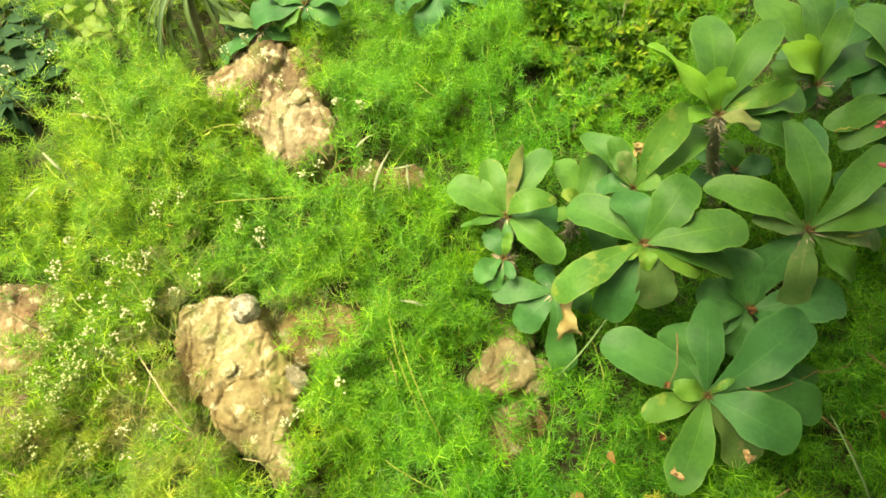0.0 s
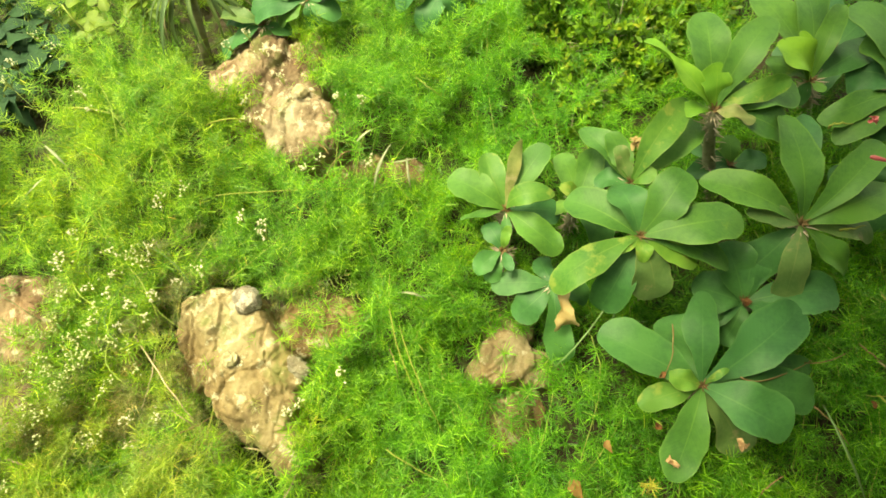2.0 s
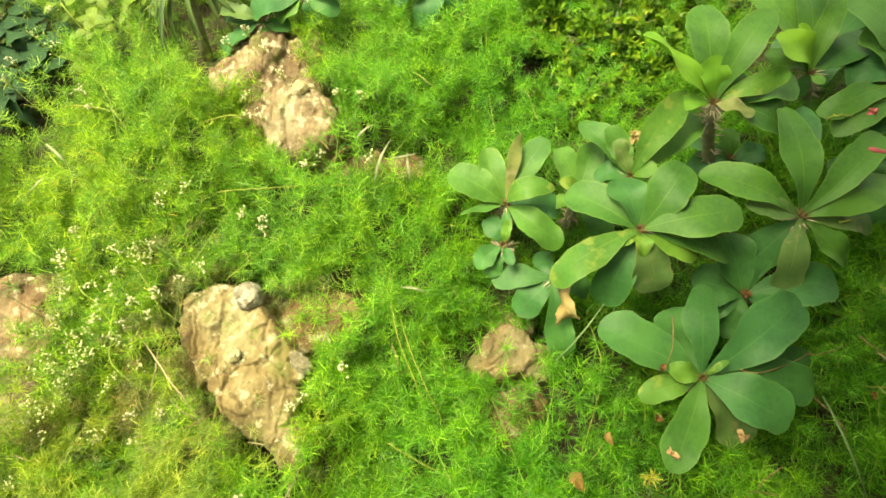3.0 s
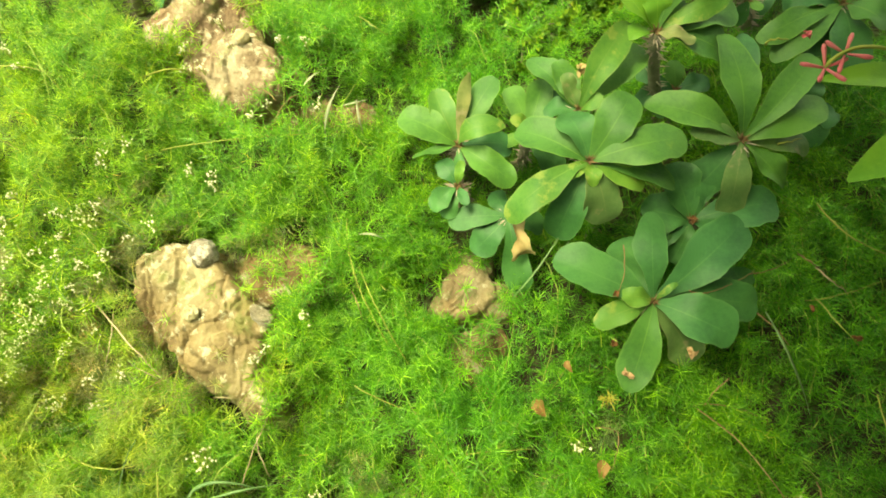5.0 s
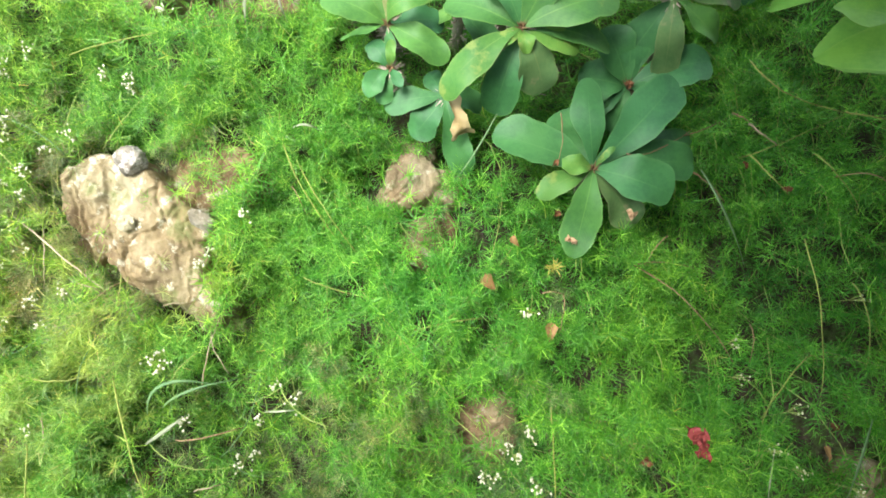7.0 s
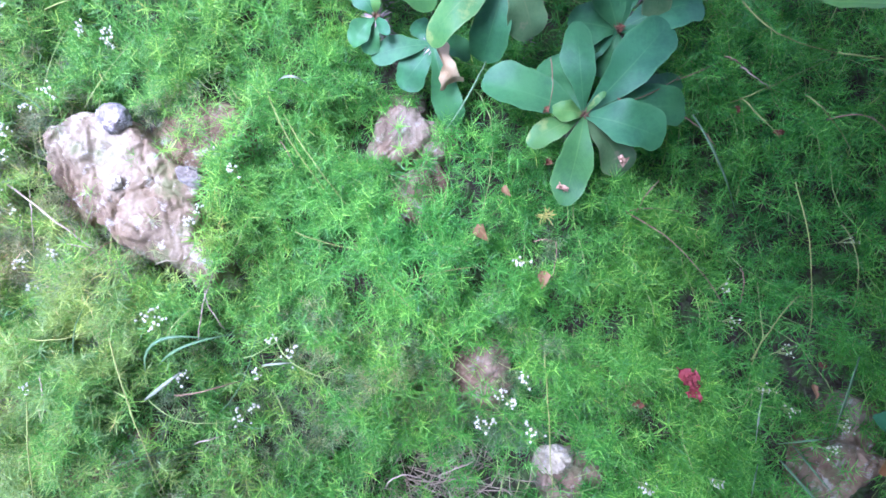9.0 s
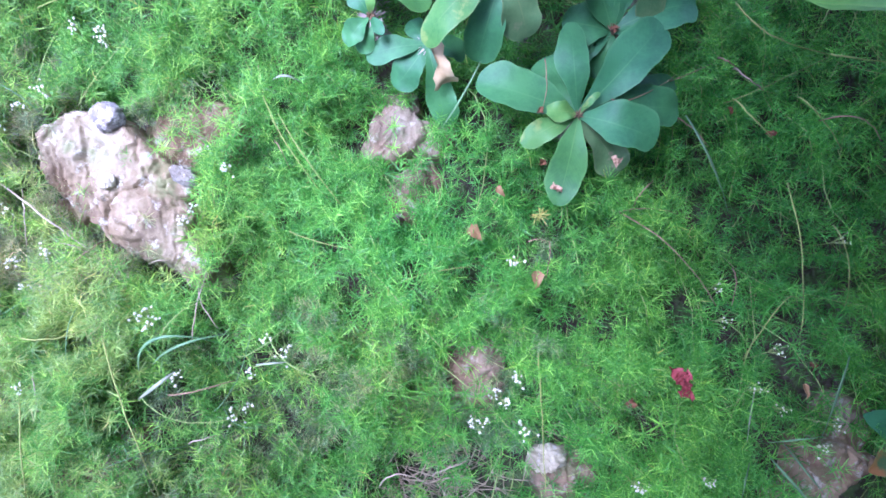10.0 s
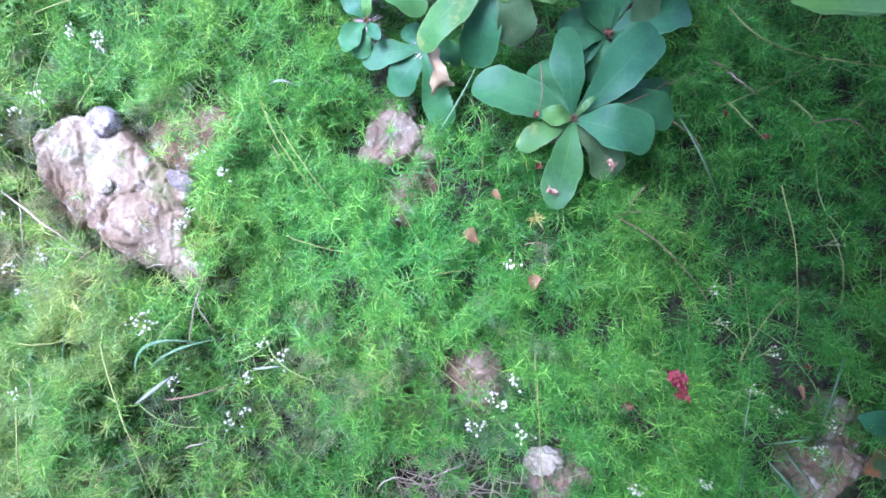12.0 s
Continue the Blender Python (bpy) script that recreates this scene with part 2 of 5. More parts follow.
ROCK_EARTH = rock_material("earthy_lichen_stone", (0.108, 0.084, 0.043), (0.165, 0.137, 0.074), (0.23, 0.2, 0.115), (0.11, 0.13, 0.045), 0.52, 1.6, pale=(0.29, 0.27, 0.18), crust_from=0.56)
ROCK_WHITE = rock_material("white_stone", (0.24, 0.205, 0.107), (0.36, 0.315, 0.176), (0.45, 0.4, 0.241), (0.25, 0.25, 0.12), 0.66, 1.5)

SOIL, sn, sl, sb = material("garden_soil", 0.95)
s_big = noise_node(sn, sl, 5, 4, coord="World")
s_fine = noise_node(sn, sl, 60, 8, 0.7, coord="World")
s_bits = sn.new("ShaderNodeTexVoronoi")
s_bits.inputs["Scale"].default_value = 120
sl.new(sn.new("ShaderNodeNewGeometry").outputs["Position"], s_bits.inputs["Vector"])
s_col = ramp(sn, sl, mixed(sn, sl, 0.6, s_big, s_fine), [(0.35, (0.028, 0.025, 0.014)), (0.52, (0.06, 0.05, 0.027)), (0.68, (0.12, 0.1, 0.06))])
s_litter = ramp(sn, sl, noise_node(sn, sl, 30, 6, coord="World"), [(0.47, (0, 0, 0)), (0.58, (0.8, 0.8, 0.8))])
s_col = mixed(sn, sl, s_litter, s_col, (0.07, 0.12, 0.025))
sl.new(s_col, sb.inputs["Base Color"])
relief(sn, sl, sb, mixed(sn, sl, 0.5, s_fine, s_bits.outputs["Distance"]), 0.9, 0.01)


# ---- building helpers ----
def solid(name, verts, faces, mat, parent=None, label="", uvs=None, smooth=True):
    """One mesh object from arrays; uvs: one pair a vertex."""
    me = bpy.data.meshes.new(name)
    me.from_pydata([tuple(v) for v in verts], [], faces)
    if uvs is not None:
        lay = me.uv_layers.new(name="UVMap")
        idx = np.empty(len(me.loops), dtype=np.int32)
        me.loops.foreach_get("vertex_index", idx)
        lay.data.foreach_set("uv", np.asarray(uvs, dtype=np.float32)[idx].ravel())
    if smooth:
        me.polygons.foreach_set("use_smooth", [True] * len(me.polygons))
    me.materials.append(mat)
    me.update()
    ob = new(name, me)
    if parent:
        ob.parent = parent
        if label:
            ob["label"] = label
    return ob


def anchor(name, at, label, category, group="", kind=""):
    e = new(name)
    e.empty_display_size = 0.02
    e.location = at
    return tagged(e, label, category, group, kind)


def ground_z(x, y):
    return -0.085 - 0.06 * math.exp(-((x - 0.74) ** 2 + (y - 0.12) ** 2) / 0.06) + 0.03 * noise.noise(Vector((x * 2.3, y * 2.3, 0.4))) + 0.012 * noise.noise(Vector((x * 9, y * 9, 3.1)))


def blade_mesh(length, width, azimuth, rise, arch=0.12, fold=0.25, twist=0.0, shape="spoon", thick=0.0007, wave=0.0, seed=0, rows=19, cols=7, bend=0.0, sag=0.0):
    """A leaf from the origin: its chord has that length, azimuth (degrees from +x) and rise; arch lifts its middle."""
    a, e = radians(azimuth), radians(rise)
    d = Vector((math.cos(a) * math.cos(e), math.sin(a) * math.cos(e), math.sin(e)))
    side = Vector((-math.sin(a), math.cos(a), 0))
    up = d.cross(side) * -1 if d.cross(side).z < 0 else d.cross(side)
    rnd = random.Random(seed)
    ph, lop, notch, blunt = rnd.uniform(0, 6), rnd.uniform(-0.12, 0.12), rnd.uniform(0.03, 0.09), rnd.uniform(2.0, 3.8)
    vs, uv = [], []
    for i in range(rows):
        v = 1 - (1 - i / (rows - 1)) ** 1.5
        if shape == "spoon":
            f = 0.12 + 0.88 * math.sin(math.pi / 2 * min(1, v / 0.62)) ** 1.45 if v < 0.62 else math.sqrt(max(0, 1 - ((v - 0.62) / 0.385) ** blunt))
        elif shape == "oval":
            f = max(0.05, math.sin(math.pi * min(1, 0.03 + v * 0.96)) ** 0.75) if v < 0.99 else 0.05
        elif shape == "heart":
            f = max(0.04, (1 - v) ** 0.7 * min(1, 0.45 + v * 4) * 1.15)
        elif shape == "fan":
            f = 0.22 + 0.78 * v if v < 0.93 else 0.94 - (v - 0.93) * 3
        else:
            f = max(0.04, (1 - v ** 3)) * (0.75 + 0.25 * min(1, v * 4))
        c = d * (length * v) + up * (arch * length * 4 * v * (1 - v) - sag * length * v ** 4) + side * (bend * length * 4 * v * (1 - v))
        tw = radians(twist) * v
        s = side * math.cos(tw) + up * math.sin(tw)
        n = up * math.cos(tw) - side * math.sin(tw)
        for j in range(cols):
            u = 2 * j / (cols - 1) - 1
            lift = fold * abs(u) ** 1.3 * f * width * 0.5 + wave * width * f * abs(u) * math.sin(v * 9 + ph + (2 if u > 0 else 0))
            ruffle = 1 + lop * math.copysign(1, u) + notch * math.sin(v * 11 + ph * 2 + (1 if u > 0 else 4)) + 0.03 * math.sin(v * 29 + ph * 5 + 3 * math.copysign(1, u))
            vs.append(c + s * (u * f * ruffle * width * 0.5) + n * lift)
            uv.append((u, v))
    fs = []
    for i in range(rows - 1):
        for j in range(cols - 1):
            k = i * cols + j
            fs.append((k, k + 1, k + cols + 1, k + cols))
    m = len(vs)
    edge = [j for j in range(cols)] + [i * cols + cols - 1 for i in range(1, rows)] + [(rows - 1) * cols + j for j in range(cols - 2, -1, -1)] + [i * cols for i in range(rows - 2, 0, -1)]
    vs += [p - up * thick for p in vs]
    uv += uv
    fs += [tuple(q + m for q in reversed(f)) for f in fs]
    k = len(vs)
    vs += [vs[p] for p in edge] + [vs[p + m] for p in edge]
    uv += [uv[p] for p in edge] * 2
    e = len(edge)
    fs += [(k + (q + 1) % e, k + q, k + e + q, k + e + (q + 1) % e) for q in range(e)]
    return vs, fs, uv


def tube_mesh(points, radii, sides=7, rough=0.0, seed=0):
    """A tapered tube along points."""
    rnd = random.Random(seed)
    vs, fs = [], []
    pts = [Vector(p) for p in points]
    for i, p in enumerate(pts):
        d = (pts[min(i + 1, len(pts) - 1)] - pts[max(i - 1, 0)]).normalized()
        s = d.cross(Vector((0.13, 0.21, 1)) if abs(d.z) < 0.9 else Vector((1, 0.2, 0))).normalized()
        t = d.cross(s)
        for k in range(sides):
            a = 2 * math.pi * k / sides
            r = radii[i] * (1 + rnd.uniform(-rough, rough))
            vs.append(p + s * (r * math.cos(a)) + t * (r * math.sin(a)))
    for i in range(len(pts) - 1):
        for k in range(sides):
            fs.append((i * sides + k, i * sides + (k + 1) % sides, (i + 1) * sides + (k + 1) % sides, (i + 1) * sides + k))
    fs.append(tuple(range(sides - 1, -1, -1)))
    fs.append(tuple((len(pts) - 1) * sides + k for k in range(sides)))
    return vs, fs


def through_points(a, b, c, steps):
    """A curve from a to c that passes b half way."""
    a, b, c = Vector(a), Vector(b), Vector(c)
    q = b * 2 - (a + c) * 0.5
    return [a * (1 - t) ** 2 + q * (2 * t * (1 - t)) + c * t * t for t in (i / steps for i in range(steps + 1))]


def joined(lists):
    vs, fs = [], []
    for v, f in lists:
        k = len(vs)
        vs += list(v)
        fs += [tuple(i + k for i in q) for q in f]
    return vs, fs


# ---- ground ----
gx = [math.copysign(abs(s) ** 2.2 * 0.9 + abs(s) * 0.62, s) for s in np.linspace(-5.2, 5.2, 201)]
gv = [(x, y + 0.3, ground_z(x, y + 0.3) if max(abs(x), abs(y)) < 6 else -0.085 + 0.05 * noise.noise(Vector((x * 0.3, y * 0.3, 0)))) for y in gx for x in gx]
gf = [(j * 201 + i, j * 201 + i + 1, (j + 1) * 201 + i + 1, (j + 1) * 201 + i) for j in range(200) for i in range(200)]
tagged(solid("ground", gv, gf, SOIL), "dark brown garden soil with leaf litter", "ground", kind="structure")


# ---- rocks ----
def rock(name, at, lobes, mat, label, rough=0.16, detail=5, seed=0, category="rock"):
    """A boulder round at. lobes: (dx, dy, dz, rx, ry, rz, turn), ellipsoids that run together."""
    bm = bmesh.new()
    bmesh.ops.create_icosphere(bm, subdivisions=detail, radius=1)
    off = Vector((seed * 3.7, seed * 1.3, seed * 7.1))
    size = max(max(k[3:6]) for k in lobes)
    r_ = random.Random(seed * 17 + 3)
    planes = [(Vector((r_.uniform(-1, 1), r_.uniform(-1, 1), r_.uniform(0.0, 1.0))).normalized(), r_.uniform(0.72, 0.95)) for _ in range(9)]
    planes.append((Vector((r_.uniform(-0.2, 0.2), r_.uniform(-0.2, 0.2), 1)).normalized(), 0.82))
    for v in bm.verts:
        d = v.co.normalized()
        best = 0.0
        for dx, dy, dz, rx, ry, rz, turn in lobes:
            rot = Matrix.Rotation(radians(-turn), 3, "Z")
            o = rot @ Vector((-dx, -dy, -dz))
            w = rot @ d
            o, w = Vector((o.x / rx, o.y / ry, o.z / rz)), Vector((w.x / rx, w.y / ry, w.z / rz))
            A, B, C = w.dot(w), o.dot(w), o.dot(o) - 1
            D = B * B - A * C
            if D > 0:
                best = max(best, (-B + math.sqrt(D)) / A)
        p = d * max(best, 0.2 * size)
        for pn, cut in planes:
            reach = cut * max(abs(pn.dot(Vector(k[0:3]))) + math.sqrt((pn.x * k[3]) ** 2 + (pn.y * k[4]) ** 2 + (pn.z * k[5]) ** 2) for k in lobes)
            p = p - pn * (max(0.0, p.dot(pn) - reach) * 0.9)
        w = p / size
        r = noise.fractal(w * 2.2 + off, 0.9, 2.1, 3) * rough * 0.6
        r += abs(noise.noise(w * 5.5 + off)) * rough * -0.55 + noise.fractal(w * 13 + off, 0.8, 2.2, 4) * rough * 0.22
        cell = noise.voronoi(w * 7 + off)[0]
        r -= max(0, 0.30 - cell[0]) * rough * 1.1
        crack = noise.voronoi(w * 3.1 + off * 1.7)[0]
        r -= max(0, 0.10 - (crack[1] - crack[0])) * rough * 3.0
        r += noise.cell(w * 4.3 + off) * rough * 0.10
        v.co = p + d * (r * size)
    me = bpy.data.meshes.new(name)
    bm.to_mesh(me)
    bm.free()
    me.polygons.foreach_set("use_smooth", [True] * len(me.polygons))
    me.materials.append(mat)
    ob = new(name, me)
    ob.location = at
    return tagged(ob, label, category)


def ledge_rock(name, at, blocks, mat, label, rough, seed, cell=0.0021, bed=(0.35, -0.2), step=0.007, category="rock"):
    """A rock that crops out of the ground. blocks: (dx, dy, half length, half width, turn, height, slope along, slope across), worn slabs that run
    together; bed and step: the tilt of the layers and the height of their ledges."""
    off = Vector((seed * 3.1, seed * 5.3, seed * 1.7))
    reach = max(math.hypot(b[0], b[1]) + max(b[2], b[3]) for b in blocks) * 1.12
    n = int(2 * reach / cell) + 1
    xs = np.linspace(-reach, reach, n)
    foot = -0.13 - at[2]
    zs = np.full((n, n), foot)
    for j_, y in enumerate(xs):
        for i_, x in enumerate(xs):
            w = Vector((x, y, 0))
            wob = noise.noise_vector(w * 16 + off) * 0.016 + noise.noise_vector(w * 47 + off) * 0.006 + noise.noise_vector(w * 120 + off) * 0.0018
            px, py = x + wob.x, y + wob.y
            best = foot
            for dx, dy, a, b, turn, high, sa, sb in blocks:
                c, s_ = math.cos(radians(turn)), math.sin(radians(turn))
                u, v = ((px - dx) * c + (py - dy) * s_) / a, (-(px - dx) * s_ + (py - dy) * c) / b
                q = (abs(u) ** 3 + abs(v) ** 3) ** (1 / 3)
                if q < 1.3:
                    top = high + sa * u * a + sb * v * b
                    top -= 0.12 * (top - foot) * q ** 5 + max(0.0, q - 0.9) * (top - foot) * 2.6
                    near = max(0.0, 1 - abs(top - best) / 0.02)
                    best = max(best, top) + near * near * 0.005
            if best <= foot + 0.004:
                continue
            h = best + noise.fractal(w * 8 + off, 0.9, 2.1, 3) * rough * 0.45
            dist, spots = noise.voronoi(Vector((px * 34, py * 26, 0.3)) + off)
            lean = noise.noise_vector(spots[0] * 7.3 + off)
            away = Vector((px * 34, py * 26, 0.3)) + off - spots[0]
            h += (lean.x * away.x + lean.y * away.y) * rough * 0.55 + lean.z * rough * 0.3
            layer = (h + bed[0] * x + bed[1] * y + noise.noise(w * 21 + off) * 0.006) / step
            part_ = layer - math.floor(layer)
            h += (min(1.0, max(0.0, (part_ - 0.5) * 4 + 0.5)) - part_) * step * 0.5
            crack = noise.voronoi(Vector((px * 15, py * 9, 0)) + off)[0]
            h -= max(0.0, 0.05 - (crack[1] - crack[0])) * rough * 7
            pit = noise.voronoi(Vector((px * 85, py * 85, 0)) + off)[0][0]
            h -= max(0.0, 0.36 - pit) * rough * 0.6 * max(0.0, 0.25 + noise.noise(w * 18 - off) * 1.6)
            zs[j_, i_] = h + noise.fractal(w * 90 + off, 0.8, 2.2, 3) * rough * 0.11
    vs = [(x, y, zs[j_, i_]) for j_, y in enumerate(xs) for i_, x in enumerate(xs)]
    fs = []
    for j_ in range(n - 1):
        for i_ in range(n - 1):
            if zs[j_:j_ + 2, i_:i_ + 2].max() > foot + 0.001:
                k_ = j_ * n + i_
                fs.append((k_, k_ + 1, k_ + n + 1, k_ + n))
    used = sorted({q for f in fs for q in f})
    index = {q: p for p, q in enumerate(used)}
    ob = solid(name, [vs[q] for q in used], [tuple(index[q] for q in f) for f in fs], mat)
    ob.location = at
    return tagged(ob, label, category)


def top_of(ob, x, y, reach=0.012):
    """Height of an upright object's upper side at a place."""
    return max((v.co.z + ob.location.z for v in ob.data.vertices if abs(v.co.x + ob.location.x - x) < reach and abs(v.co.y + ob.location.y - y) < reach), default=0.0)


limestone = ledge_rock("limestone_rock", (-0.33, 0.2, -0.02), [
    (-0.078, 0.078, 0.046, 0.044, 0, 0.03, 0.1, 0.1), (-0.018, 0.03, 0.125, 0.078, -52, 0.03, -0.03, 0.12), (-0.09, 0.0, 0.04, 0.042, -30, -0.002, 0.3, 0.3),
    (0.03, -0.052, 0.085, 0.062, -40, 0.024, -0.1, 0.05), (0.074, -0.104, 0.062, 0.042, -58, 0.012, -0.2, 0.1), (0.035, 0.05, 0.11, 0.024, -48, 0.04, -0.1, 0.0),
    (0.11, 0.085, 0.085, 0.058, 12, 0.006, 0.05, -0.05)], ROCK, "weathered tan limestone rock with moss and lichen among fern", 0.018, 1)
boulder = ledge_rock("limestone_boulder", (-0.33, 0.74, -0.02), [
    (-0.075, 0.06, 0.095, 0.065, 42, 0.066, 0.2, -0.25), (-0.005, 0.105, 0.08, 0.06, 0, 0.04, 0, 0), (0.0, 0.01, 0.09, 0.095, 20, 0.06, 0.0, 0.1),
    (0.05, -0.085, 0.082, 0.066, 10, 0.064, 0.15, 0.22), (0.10, -0.075, 0.05, 0.066, 0, 0.02, 0, 0), (-0.03, -0.11, 0.085, 0.05, 5, -0.005, 0.2, 0.2), (-0.06, -0.03, 0.07, 0.07, 0, 0.02, 0.3, 0.1)],
    ROCK_PALE, "pale pitted limestone boulder half covered by fern", 0.018, 2)
ledge_rock("flat_stone", (-0.125, 0.59, -0.05), [(-0.05, 0.005, 0.06, 0.032, 8, 0.02, 0.1, 0.2), (0.035, -0.005, 0.06, 0.04, -10, 0.014, 0.1, 0.1)], ROCK_BROWN, "low brown stone under dry grass blades", 0.012, 3)
ledge_rock("small_rock", (0.117, 0.235, -0.044), [(-0.012, 0.0, 0.05, 0.045, 20, 0.03, 0.1, 0.1), (0.042, -0.012, 0.045, 0.036, -15, 0.014, -0.2, 0.1), (-0.045, -0.02, 0.035, 0.03, 30, 0.008, 0.2, 0.1), (0.0, 0.055, 0.05, 0.03, 10, 0.01, 0, -0.3)], ROCK_EARTH, "small brown rock with grey lichen sunk in fern", 0.012, 4)
ledge_rock("sunken_stone", (0.115, 0.135, -0.052), [(0, 0, 0.05, 0.04, 70, 0.014, 0.1, 0.1), (0.03, 0.025, 0.04, 0.035, 20, 0.002, 0.1, 0.2), (0.015, -0.04, 0.03, 0.03, 0, 0.0, 0, 0)], ROCK_BROWN, "small brown stone sunk in soil", 0.012, 5)
ledge_rock("grey_rock", (-0.80, 0.22, -0.05), [(0, 0.04, 0.12, 0.1, 20, 0.03, 0.1, 0.1), (0.03, -0.08, 0.1, 0.08, -20, 0.02, 0.1, -0.1)], ROCK_PALE, "weathered pale brown rock beside white flowers", 0.016, 6)
ledge_rock("earthy_rock", (0.17, -0.17, -0.05), [(-0.005, 0.02, 0.05, 0.035, 15, 0.016, 0.2, 0.1), (0.035, 0.012, 0.032, 0.028, 60, 0.022, 0.1, 0.2), (0.0, -0.046, 0.05, 0.04, -20, 0.002, 0.1, 0.2)], ROCK_BROWN, "earth-brown rock under white flowers", 0.015, 7)
rock("white_stone", (0.261, -0.317, -0.025), [(0, 0, 0, 0.036, 0.024, 0.02, -20), (0.014, 0.004, 0.0, 0.02, 0.022, 0.018, 30)], ROCK_WHITE, "whitish angular stone lying on a darker rock", rough=0.3, detail=4, seed=8, category="stone")
ledge_rock("dark_stone", (0.285, -0.365, -0.06), [(0, 0, 0.05, 0.036, -10, 0.024, 0.1, 0.1), (0.03, 0.015, 0.035, 0.03, 20, 0.012, 0, 0.2)], ROCK_BROWN, "dark brown stone under the white stone", 0.012, 9, category="stone")
ledge_rock("corner_rock", (0.715, -0.42, -0.058), [(0.0, 0, 0.06, 0.042, 40, 0.03, 0.2, 0.1), (-0.055, -0.055, 0.04, 0.036, 0, 0.012, 0.1, 0.2), (0.055, 0.065, 0.04, 0.036, 30, 0.02, 0.2, 0.1)], ROCK, "tan rock at the edge of the fern bed", 0.016, 10)
ledge_rock("buried_rock", (-0.43, -0.22, -0.06), [(0, 0, 0.09, 0.05, 10, 0.015, 0.1, 0.1)], ROCK_BROWN, "brown rock almost buried under fern", 0.012, 11)
ledge_rock("edge_rock", (-0.60, -0.10, -0.06), [(0, 0, 0.07, 0.05, 20, 0.02, 0.1, 0.1)], ROCK_BROWN, "brown rock almost buried under fern", 0.012, 12)
rock("grey_stone", (-0.322, 0.311, top_of(limestone, -0.322, 0.311) + 0.002), [(0, 0, 0, 0.026, 0.024, 0.018, 0), (0.008, -0.006, 0, 0.021, 0.02, 0.016, 30), (-0.008, 0.007, 0, 0.016, 0.015, 0.014, 10)], ROCK_GREY, "rounded speckled grey stone resting on the limestone rock", rough=0.2, detail=4, seed=13, category="stone")
rock("pale_chip", (-0.337, 0.213, top_of(limestone, -0.337, 0.213, 0.01) + 0.005), [(0, 0, 0, 0.015, 0.014, 0.008, 20), (0.006, 0.003, 0.001, 0.01, 0.01, 0.006, 0)], ROCK_WHITE, "small pale grey stone chip on the limestone rock", rough=0.24, detail=4, seed=14, category="stone")
rock("lichen_stone", (-0.224, 0.206, max(-0.008, top_of(limestone, -0.224, 0.206)) + 0.005), [(0, 0, 0, 0.022, 0.014, 0.012, -40), (0.01, -0.01, 0, 0.015, 0.011, 0.01, 0)], ROCK_LICHEN, "small lichen-covered stone beside the limestone rock", rough=0.24, detail=4, seed=15, category="stone")
rock("round_pebble", (-0.273, 0.706, top_of(boulder, -0.273, 0.706) + 0.004), [(0, 0, 0, 0.018, 0.015, 0.012, 0)], ROCK_WHITE, "round grey pebble on the limestone boulder", rough=0.15, detail=4, seed=16, category="stone")

def unit(v):
    return v / np.linalg.norm(v, axis=-1, keepdims=True)


def array_mesh(name, co, faces, mat, sprig=None):
    """A big mesh of triangles from arrays."""
    me = bpy.data.meshes.new(name)
    me.vertices.add(len(co))
    me.vertices.foreach_set("co", co.astype(np.float32).ravel())
    me.loops.add(faces.size)
    me.loops.foreach_set("vertex_index", faces.astype(np.int32).ravel())
    me.polygons.add(len(faces))
    me.polygons.foreach_set("loop_start", np.arange(0, faces.size, 3, dtype=np.int32))
    me.polygons.foreach_set("loop_total", np.full(len(faces), 3, dtype=np.int32))
    me.update(calc_edges=True)
    tone = me.attributes.new("sprig", "FLOAT", "POINT")
    tone.data.foreach_set("value", np.full(len(co), 0.5, dtype=np.float32) if sprig is None else sprig.astype(np.float32))
    me.materials.append(mat)
    return me


def needles(base, direction, length, width, rng, full=0.62, droop=0.06):
    """Flat needles: five points and three triangles each, widest at the share full of their length."""
    side = unit(np.cross(direction, rng.normal(size=direction.shape) * 0.5 + np.array([0, 0, 1.0])))
    lift = np.cross(side, direction)
    mid = base + direction * (length * full)[:, None]
    w = side * (width * 0.5)[:, None]
    tip = base + direction * length[:, None] - lift * (length * droop)[:, None]
    co = np.stack([base - w * 0.55, base + w * 0.55, mid + w, tip, mid - w], axis=1).reshape(-1, 3)
    k = np.arange(len(base))[:, None] * 5
    return co, np.concatenate([k + np.array([0, 1, 2]), k + np.array([0, 2, 4]), k + np.array([4, 2, 3])], axis=1).reshape(-1, 3)


def slivers(base, direction, length, width, rng):
    """Thin straight needles: four points and two triangles each."""
    side = unit(np.cross(direction, rng.normal(size=direction.shape) * 0.5 + np.array([0, 0, 1.0])))
    w = side * (width * 0.5)[:, None]
    tip = base + direction * length[:, None]
    co = np.stack([base - w * 0.8, base + w * 0.8, tip + w * 0.35, tip - w * 0.35], axis=1).reshape(-1, 3)
    k = np.arange(len(base))[:, None] * 4
    return co, np.concatenate([k + np.array([0, 1, 2]), k + np.array([0, 2, 3])], axis=1).reshape(-1, 3)


# ---- thorny shrubs: one rosette of thick leaves on a spiny stem each ----
LEAVES = {"g": LEAF, "b": LEAF_BLUE, "y": LEAF_YELLOW, "p": LEAF_PALE, "d": LEAF_DRY, "h": LEAF_BRIGHT}
LEAF_WORDS = {"y": "yellowing leaf", "p": "faded blotched leaf", "d": "pale leaf drying from its edge"}
shrub_count = 0
